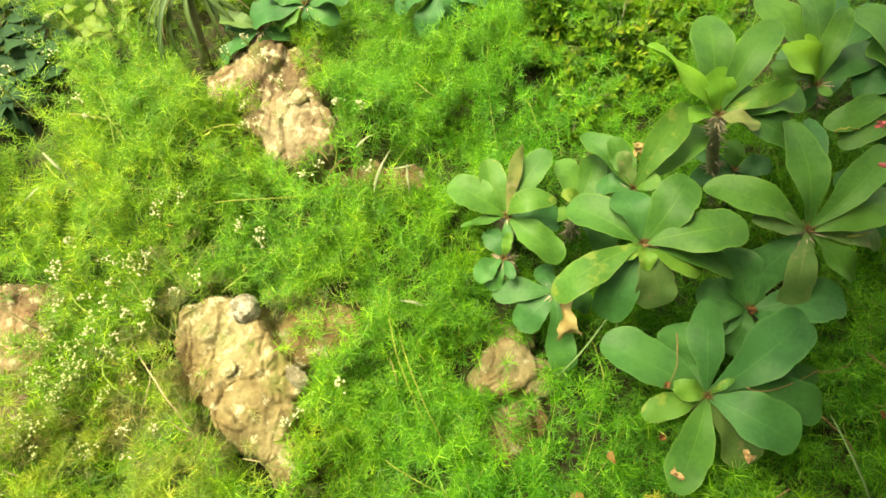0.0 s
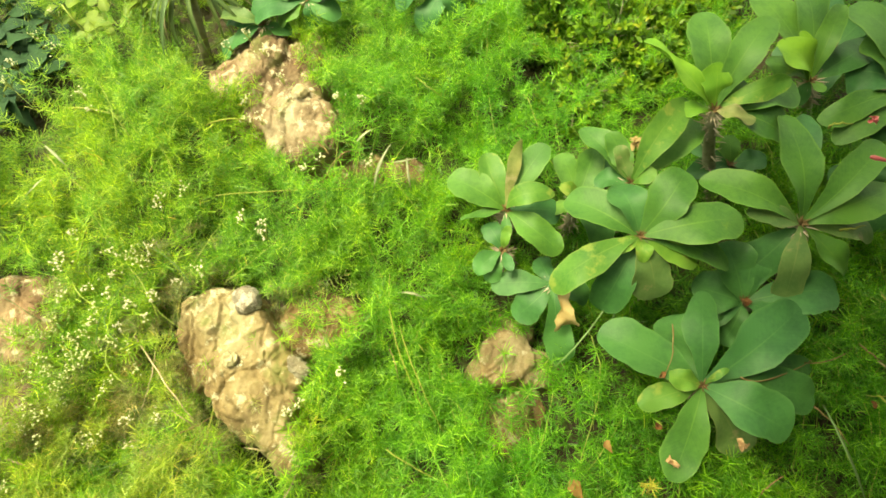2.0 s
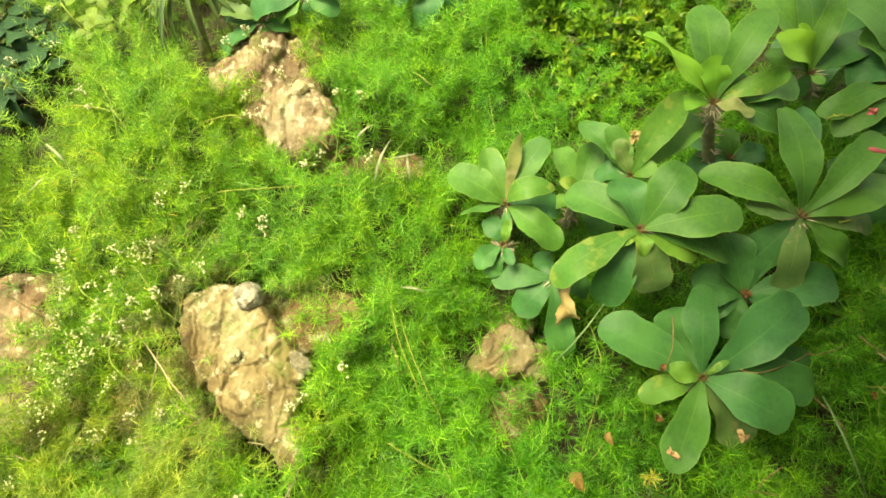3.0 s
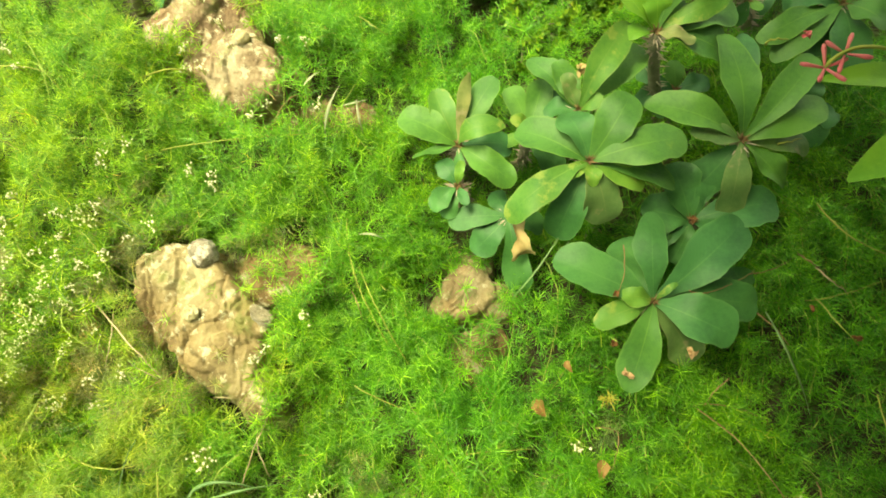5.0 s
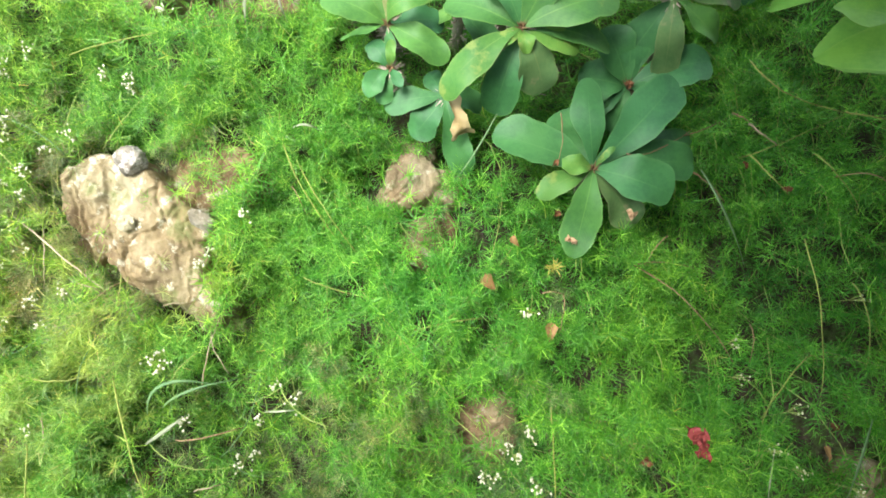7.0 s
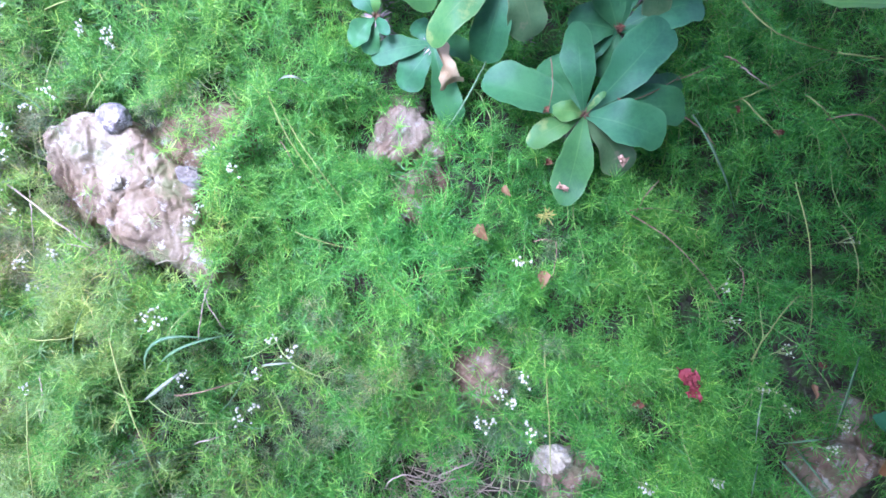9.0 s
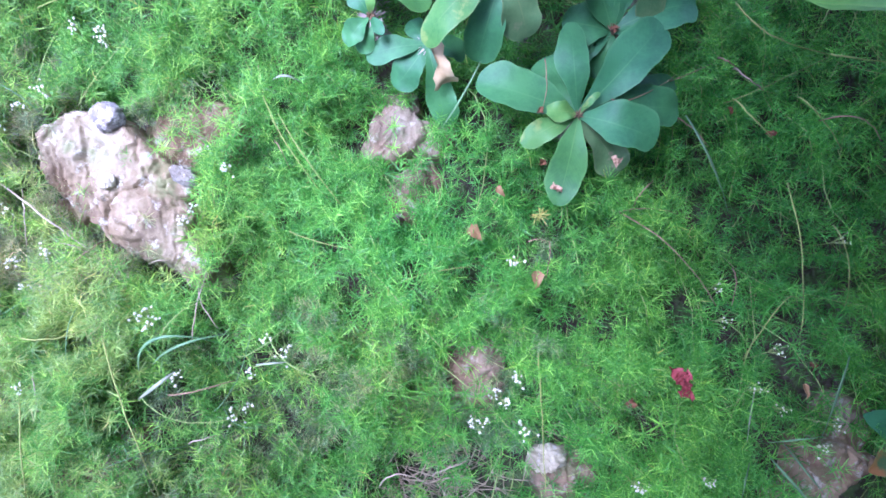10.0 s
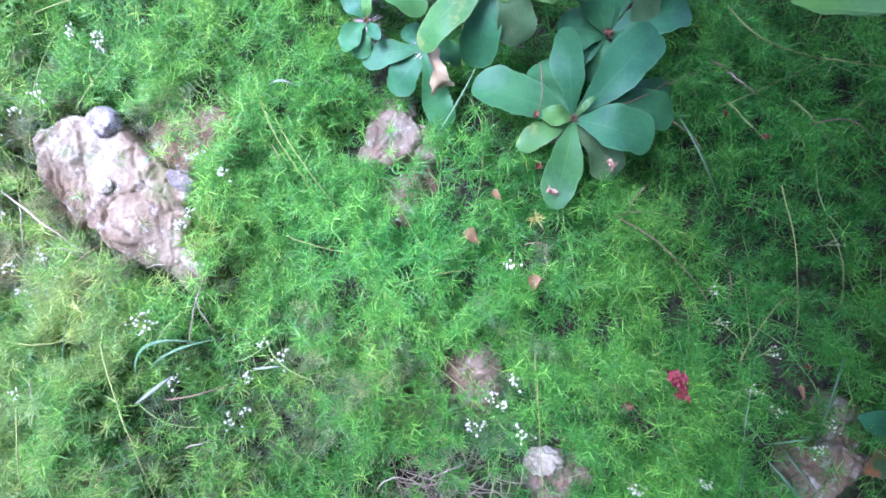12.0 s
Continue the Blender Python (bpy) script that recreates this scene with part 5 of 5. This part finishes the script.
stalk((0.68, 0.04, 0.056), (0.67, -0.073, 0.066), (0.646, -0.187, 0.056), 0.0011, "fern", YELLOW_STEM, "bare yellow-green stem arching over fern")
stalk((0.087, -0.014, 0.086), (0.144, -0.01, 0.106), (0.186, -0.011, 0.086), 0.0009, "fern", YELLOW_STEM, "bare yellow-green stem arching over fern")
stalk((-0.06, 0.27, 0.046), (-0.018, 0.173, 0.068), (0.018, 0.11, 0.036), 0.0008, "fern", YELLOW_STEM, "bare yellow-green stem arching over fern")
stalk((-0.065, 0.086, 0.056), (-0.011, 0.057, 0.056), (0.044, 0.038, 0.056), 0.0008, "fern", YELLOW_STEM, "bare yellow-green stem arching over fern")
stalk((0.667, 0.336, 0.056), (0.701, 0.271, 0.066), (0.795, 0.228, 0.056), 0.0014, "fern", YELLOW_STEM, "bare yellow-green stem arching over fern")
stalk((0.795, 0.228, 0.056), (0.837, 0.208, 0.066), (0.917, 0.193, 0.056), 0.0015, "fern", YELLOW_STEM, "bare yellow-green stem arching over fern")
stalk((0.631, 0.185, 0.026), (0.669, 0.186, 0.078), (0.785, 0.221, 0.066), 0.0009, "fern", YELLOW_STEM, "bare yellow-green stem arching over fern")
stalk((0.636, 0.184, 0.046), (0.64, 0.137, 0.078), (0.674, 0.11, 0.056), 0.0013, "fern", YELLOW_STEM, "bare yellow-green stem arching over fern")
stalk((0.737, 0.172, 0.046), (0.736, 0.131, 0.078), (0.784, 0.082, 0.046), 0.0012, "fern", YELLOW_STEM, "bare yellow-green stem arching over fern")
stalk((0.572, -0.21, 0.026), (0.625, -0.133, 0.068), (0.66, -0.143, 0.046), 0.0009, "fern", YELLOW_STEM, "bare yellow-green stem arching over fern")
stalk((-0.496, 0.004, 0.026), (-0.404, -0.014, 0.068), (-0.354, 0.001, 0.046), 0.0009, "fern", YELLOW_STEM, "bare yellow-green stem arching over fern")
stalk((-0.173, 0.82, 0.026), (-0.251, 0.783, 0.056), (-0.293, 0.771, 0.056), 0.0013, "fern", YELLOW_STEM, "bare yellow-green stem arching over fern")
stalk((-0.059, 0.74, 0.056), (-0.029, 0.698, 0.078), (-0.008, 0.695, 0.056), 0.0009, "fern", YELLOW_STEM, "bare yellow-green stem arching over fern")
stalk((-0.762, 0.588, 0.026), (-0.641, 0.501, 0.078), (-0.601, 0.493, 0.026), 0.0011, "fern", YELLOW_STEM, "bare yellow-green stem arching over fern")
stalk((-0.516, 0.252, 0.006), (-0.429, 0.175, 0.038), (-0.374, 0.109, 0.006), 0.0015, "straw", STRAW, "dry straw-coloured stalk lying on fern")
stalk((-0.473, 0.225, 0.006), (-0.451, 0.176, 0.038), (-0.481, 0.134, -0.004), 0.001, "straw", STRAW, "dry straw-coloured stalk lying on fern")
stalk((-0.665, 0.051, 0.026), (-0.627, 0.048, 0.048), (-0.62, 0.04, 0.026), 0.0014, "straw", STRAW, "dry straw-coloured stalk lying on fern")
stalk((-0.466, -0.05, 0.026), (-0.444, -0.082, 0.058), (-0.463, -0.114, 0.026), 0.0013, "straw", STRAW, "dry straw-coloured stalk lying on fern")
stalk((-0.424, 0.132, 0.006), (-0.385, 0.119, 0.038), (-0.377, 0.108, 0.006), 0.001, "straw", STRAW, "dry straw-coloured stalk lying on fern")
stalk((0.647, 0.233, 0.046), (0.649, 0.207, 0.068), (0.683, 0.192, 0.046), 0.0015, "straw", STRAW, "dry straw-coloured stalk lying on fern")
stalk((0.004, -0.303, 0.006), (0.043, -0.284, 0.038), (0.086, -0.322, 0.006), 0.0011, "straw", STRAW, "dry straw-coloured stalk lying on fern")
stalk((0.085, -0.301, 0.006), (0.116, -0.286, 0.038), (0.138, -0.285, 0.026), 0.0011, "straw", STRAW, "dry straw-coloured stalk lying on fern")
stalk((-0.299, 0.081, -0.004), (-0.263, 0.078, 0.028), (-0.255, 0.076, -0.004), 0.0009, "straw", STRAW, "dry straw-coloured stalk lying on fern")
stalk((-0.256, -0.192, 0.026), (-0.222, -0.185, 0.058), (-0.21, -0.187, 0.036), 0.0011, "straw", STRAW, "dry straw-coloured stalk lying on fern")
stalk((0.569, 0.544, 0.176), (0.574, 0.543, 0.191), (0.596, 0.543, 0.186), 0.0017, "straw", YELLOW_STEM, "short curved yellow stalk over leaves")
stalk((0.576, 0.4, 0.136), (0.588, 0.399, 0.146), (0.614, 0.408, 0.136), 0.0017, "straw", YELLOW_STEM, "short curved yellow stalk over leaves")
stalk((-0.352, 0.126, 0.006), (-0.365, 0.108, 0.038), (-0.417, 0.093, 0.006), 0.0011, "twig", TWIG, "thin red-brown dead twig on fern")
stalk((-0.277, -0.12, 0.026), (-0.218, -0.118, 0.058), (-0.175, -0.114, 0.036), 0.0012, "twig", TWIG, "thin red-brown dead twig on fern")
stalk((0.411, 0.045, 0.046), (0.484, -0.025, 0.056), (0.544, -0.123, 0.036), 0.0012, "twig", TWIG, "thin red-brown dead twig on fern")
stalk((0.415, 0.036, 0.056), (0.471, 0.034, 0.056), (0.522, 0.01, 0.056), 0.001, "twig", TWIG, "thin red-brown dead twig on fern")
stalk((0.44, 0.036, 0.046), (0.452, 0.056, 0.066), (0.47, 0.071, 0.076), 0.0012, "twig", TWIG, "thin red-brown dead twig on fern")
stalk((0.587, -0.074, 0.026), (0.563, -0.094, 0.068), (0.567, -0.127, 0.036), 0.001, "twig", TWIG, "thin red-brown dead twig on fern")
stalk((0.339, 0.266, 0.106), (0.332, 0.225, 0.116), (0.326, 0.197, 0.091), 0.001, "twig", TWIG, "thin red-brown dead twig on fern")
stalk((0.426, 0.196, 0.096), (0.464, 0.194, 0.091), (0.543, 0.227, 0.066), 0.001, "twig", TWIG, "thin red-brown dead twig on fern")
stalk((0.543, 0.232, 0.026), (0.559, 0.225, 0.068), (0.627, 0.253, 0.026), 0.0009, "twig", TWIG, "thin red-brown dead twig on fern")
stalk((0.774, 0.133, 0.026), (0.814, 0.122, 0.056), (0.849, 0.083, 0.046), 0.0012, "twig", TWIG, "thin red-brown dead twig on fern")
stalk((-0.238, -0.05, 0.02), (-0.214, 0.0, 0.046), (-0.199, 0.05, 0.03), 0.0011, "straw", STRAW, "dry straw-coloured stalk lying on fern")
stalk((-0.196, -0.036, 0.02), (-0.205, 0.0, 0.046), (-0.214, 0.03, 0.03), 0.0009, "straw", STRAW, "dry straw-coloured stalk lying on fern")
stalk((0.273, 0.013, 0.08), (0.288, 0.012, 0.088), (0.302, 0.007, 0.085), 0.0008, "twig", TWIG, "thin red-brown dead twig on fern")
stalk((0.302, 0.007, 0.085), (0.297, -0.018, 0.086), (0.289, -0.045, 0.07), 0.0008, "twig", TWIG, "thin red-brown dead twig on fern")
stalk((0.748, -0.034, 0.04), (0.737, -0.092, 0.066), (0.733, -0.159, 0.04), 0.0009, "fern", YELLOW_STEM, "bare yellow-green stem arching over fern")
stalk((0.638, 0.261, 0.026), (0.628, 0.235, 0.068), (0.66, 0.234, 0.036), 0.0014, "twig", TWIG, "thin red-brown dead twig on fern")
stalk((0.518, 0.177, 0.056), (0.549, 0.154, 0.056), (0.581, 0.116, 0.046), 0.0013, "twig", TWIG, "thin red-brown dead twig on fern")
stalk((-0.208, 0.579, 0.046), (-0.228, 0.596, 0.056), (-0.259, 0.597, 0.056), 0.0012, "twig", TWIG, "thin red-brown dead twig on fern")
stalk((-0.152, 0.591, 0.026), (-0.178, 0.557, 0.078), (-0.222, 0.516, 0.026), 0.0011, "twig", TWIG, "thin red-brown dead twig on fern")
stalk((-0.075, 0.235, 0.026), (-0.058, 0.203, 0.068), (-0.058, 0.188, 0.026), 0.0008, "twig", TWIG, "thin red-brown dead twig on fern")

# thread-thin stems that arch out of the fern beside the rocks
rnd = random.Random(61)
for k in range(26):
    x, y = (rnd.uniform(-0.72, -0.36), rnd.uniform(-0.05, 0.62)) if k < 18 else (rnd.uniform(-0.4, -0.08), rnd.uniform(-0.24, 0.02))
    a, L = rnd.uniform(0, 6.28), rnd.uniform(0.08, 0.17)
    dx, dy = math.cos(a) * L, math.sin(a) * L
    zs = [float(canopy(np.array(x + dx * q), np.array(y + dy * q))) for q in (0, 0.5, 1)]
    stalk((x, y, zs[0] - 0.01), (x + dx * 0.5 + dy * 0.12, y + dy * 0.5 - dx * 0.12, zs[1] + 0.045), (x + dx, y + dy, zs[2] + 0.02), rnd.uniform(0.0006, 0.001), "fern", STEM if k % 3 else BLADE, "thread-thin pale green stem arching over fern")

rnd = random.Random(77)
straws = []
for k in range(150):
    x, y = rnd.gauss(0.09, 0.065), rnd.gauss(-0.335, 0.03)
    a, L = rnd.uniform(0, 6.28), rnd.uniform(0.03, 0.1)
    z = ground_z(x, y) + rnd.uniform(0.01, 0.06)
    d = Vector((math.cos(a), math.sin(a), rnd.uniform(-0.3, 0.3))) * L
    straws.append(tube_mesh(through_points((x, y, z), Vector((x, y, z)) + d * 0.5 + Vector((rnd.uniform(-1, 1), rnd.uniform(-1, 1), 1)) * 0.003, Vector((x, y, z)) + d, 4), [0.0009, 0.0009, 0.0008, 0.0007, 0.0005], 4))
tagged(solid("dry_straw", *joined(straws), STRAW), "tangle of thin dry straw and dead stems", "straw", kind="stuff")


# ---- tiny white flowers ----
def floret_mesh(size, tilt):
    """A five-petalled flower a few millimetres across."""
    vs, fs = [Vector((0, 0, 0.001)), Vector((0, 0, -0.001))], []
    for q in range(10):
        ang = q * math.pi / 5
        vs.append(Vector((math.cos(ang), math.sin(ang), 0.15)) * (size if q % 2 == 0 else size * 0.55))
    for v in vs:
        v.rotate(tilt)
    for q in range(10):
        i, j = 2 + q, 2 + (q + 1) % 10
        fs += [(0, i, j), (1, j, i)]
    return vs, fs


def flower_sprig(seed, cream):
    r = random.Random(seed)
    thing = anchor("flower_sprig", (0, 0, 0), "sprig of tiny %s flowers on a thread-thin stalk" % ("cream" if cream else "white"), "flower", "tiny pale flowers")
    florets = []
    stems = [tube_mesh([(0, 0, 0), (0.002, 0.001, 0.03), (0, 0, 0.06)], [0.0007, 0.0006, 0.0005], 4)]
    for k in range(r.randint(9, 14)):
        c = Vector((r.gauss(0, 0.0058), r.gauss(0, 0.0058), 0.085 + r.uniform(-0.006, 0.006)))
        stems.append(tube_mesh(through_points((0, 0, 0.06), (c + Vector((0, 0, 0.06))) * 0.5, c, 3), [0.0004] * 4, 4))
        vs, fs = floret_mesh(r.uniform(0.0019, 0.003) * (0.85 if cream else 1), Euler((r.uniform(-0.6, 0.6), r.uniform(-0.6, 0.6), r.uniform(0, 6))))
        florets.append(solid("floret", vs, fs, CREAM if cream else WHITE, thing, smooth=False))
        florets[-1].location = c
    stalk_part = solid("stalk", *joined(stems), STEM, thing)
    for floret in florets:
        floret.parent = stalk_part
    return thing


FLOWERS_FAR = [
    (-0.949, 0.961), (-0.907, 0.966), (-0.851, 0.926), (-0.872, 0.867), (-0.818, 0.832), (-0.828, 0.7), (-0.857, 0.762), (-0.696, 0.686),
    (-0.665, 0.679), (-0.682, 0.947), (-0.148, 0.554), (-0.172, 0.677), (-0.158, 0.66), (-0.383, 0.815), (-0.407, 0.788), (-0.362, 0.793),
    (-0.39, 0.688), (-0.363, 0.644), (-0.353, 0.662), (-0.319, 0.732), (-0.309, 0.7), (-0.222, 0.571), (-0.252, 0.56), (-0.658, 0.351),
    (-0.634, 0.357), (-0.642, 0.321), (-0.603, 0.322), (-0.593, 0.303), (-0.572, 0.265), (-0.566, 0.333), (-0.545, 0.348), (-0.519, 0.306),
    (-0.569, 0.383), (-0.641, 0.383), (-0.628, 0.409),
]
FLOWERS_NEAR = [
    (-0.622, 0.242), (-0.61, 0.219), (-0.616, 0.191), (-0.606, 0.174), (-0.628, 0.196), (-0.562, 0.206), (-0.519, 0.172), (-0.641, 0.116),
    (-0.634, 0.087), (-0.542, 0.086), (-0.531, 0.372), (-0.458, 0.317), (-0.498, 0.496), (-0.502, 0.377), (-0.417, 0.338), (-0.353, 0.453),
    (-0.319, 0.464), (-0.139, 0.186), (-0.219, 0.142), (-0.323, 0.197), (-0.547, 0.239), (-0.662, 0.275), (-0.674, 0.265), (-0.628, 0.021),
    (-0.493, 0.259), (-0.396, 0.353), (-0.296, 0.411), (-0.477, 0.117), (-0.225, 0.125),
]
FLOWERS_BOTTOM = [
    (0.178, -0.193), (0.196, -0.206), (0.223, -0.182), (0.16, -0.251), (0.171, -0.237), (-0.172, -0.112), (-0.206, -0.159),
    (-0.169, -0.182), (-0.287, -0.008), (-0.281, -0.001), (-0.141, -0.06), (-0.258, -0.077), (0.56, -0.098), (0.553, -0.147), (0.607, -0.22),
    (0.603, -0.295), (0.559, -0.258), (0.657, -0.362), (0.679, -0.325), (0.435, -0.344), (0.359, -0.338), (0.24, -0.249),
    (0.264, -0.005), (-0.205, 0.138), (0.764, -0.063), (-0.451, -0.081), (-0.106, -0.111),
]
sprigs = [flower_sprig(200 + k, k % 2 == 1) for k in range(6)]
rnd = random.Random(9)
placed = 0
FLOWERS_NEAR += [(x + rnd.gauss(0, 0.022), y + rnd.gauss(0, 0.022)) for x, y in FLOWERS_NEAR if x < -0.42 for _ in range(2)]
for spots, drop in ((FLOWERS_FAR, 0.0), (FLOWERS_NEAR, 0.01), (FLOWERS_BOTTOM, 0.0)):
    for x, y in spots:
        kind = rnd.choice((1, 3, 5)) if (spots is FLOWERS_NEAR and x < -0.5) or x > 0.45 else rnd.choice((0, 2, 4))
        z = float(canopy(np.array(x), np.array(y))) - 0.042 - drop - (0.02 if x > 0.45 else 0)
        m = pose(x, y, z, rnd.uniform(-12, 12), rnd.uniform(-12, 12), rnd.uniform(0, 360))
        if placed < 6:
            sprigs[placed].matrix_basis = m
        else:
            copy_thing(sprigs[kind], m)
        placed += 1


# ---- fallen leaves and flowers ----
def fallen_leaf(at, length, width, az, rise, mat, label, arch=0.2, fold=0.6, twist=30, name="dead_leaf", shape="heart"):
    vs, fs, uv = blade_mesh(length, width, az, rise, arch, fold, twist, shape, 0.0005, 0.12, int(length * 1e4), 11, 7)
    vs = [p + noise.noise_vector(p * 70 + Vector(at) * 9) * (length * 0.14) for p in vs]
    ob = solid(name, vs, fs, mat, None, "", uv)
    ob.location = at
    return tagged(ob, label, "leaf")


fallen_leaf((0.189, 0.325, 0.085), 0.064, 0.042, -80, -28, DEAD, "curled tan dead leaf hanging from a rosette", 0.22, 0.45, 25, shape="fan")
fallen_leaf((0.198, 0.055, 0.040), 0.030, 0.020, -60, -10, ORANGE, "small orange-brown dead leaf on fern")
fallen_leaf((0.281, -0.03, 0.068), 0.027, 0.018, -100, -15, ORANGE, "small tan dead leaf on fern")
fallen_leaf((0.252, 0.110, 0.028), 0.020, 0.012, -60, -10, ORANGE, "small orange-brown dead leaf on fern")
fallen_leaf((0.657, -0.262, 0.022), 0.024, 0.007, -85, -15, ORANGE, "small tan dead leaf on fern")


def fallen_flower(at, size, mat, label, petals=5, seed=0):
    """A crumpled flower: petals round a heart, one mesh each."""
    r = random.Random(seed)
    thing = anchor("fallen_flower", at, label, "flower")
    for k in range(petals):
        vs, fs, uv = blade_mesh(size * r.uniform(0.8, 1.2), size * 0.8, k * 360 / petals + r.uniform(-60, 60), r.uniform(-15, 70), 0.25, 0.6, r.uniform(-60, 60), "oval", 0.0004, 0.2, k, 7, 5)
        vs = [p + noise.noise_vector(p * 160 + Vector((seed, k, 0))) * (size * 0.28) for p in vs]
        solid("petal", vs, fs, mat, thing, "", uv)
    return thing


fallen_flower((0.450, -0.214, 0.070), 0.023, RED, "crumpled bright red fallen flower on fern", 6, 1)
fallen_flower((0.458, -0.232, 0.064), 0.016, RED, "crumpled bright red fallen flower on fern", 5, 2)
fallen_flower((0.321, 0.132, 0.045), 0.010, FADED_RED, "small dull red fallen flower in fern", 5, 3)
fallen_flower((0.327, 0.082, 0.079), 0.010, FADED_PINK, "faded pinkish dry flower lying on a leaf", 5, 4)
fallen_flower((0.424, 0.108, 0.078), 0.010, FADED_PINK, "faded pinkish dry flower lying on a leaf", 5, 5)
fallen_flower((0.322, 0.195, 0.092), 0.008, FADED_RED, "faded red dry flower on a thin stalk", 5, 6)
fallen_flower((0.459, 0.309, 0.078), 0.008, FADED_RED, "faded red buds at the heart of a rosette", 5, 7)
fallen_flower((0.640, 0.172, 0.025), 0.007, FADED_RED, "small coral-red fallen flower in fern", 5, 8)
fallen_flower((0.689, 0.123, 0.035), 0.008, FADED_RED, "small coral-red fallen flower in fern", 5, 9)
fallen_flower((0.673, -0.236, 0.025), 0.009, FADED_RED, "small dull red fallen flower in fern", 5, 10)
fallen_flower((0.387, -0.242, 0.04), 0.009, FADED_RED, "small dull red fallen flower in fern", 5, 11)
fallen_flower((0.625, 0.550, 0.185), 0.009, PINK, "small coral-red flower among leaves", 5, 12)
fallen_flower((0.299, 0.535, 0.15), 0.013, DEAD, "dry pale seed head among leaves", 10, 13)
fallen_flower((0.245, 0.535, 0.06), 0.011, FADED_RED, "dry brown seed head among leaves", 7, 14)
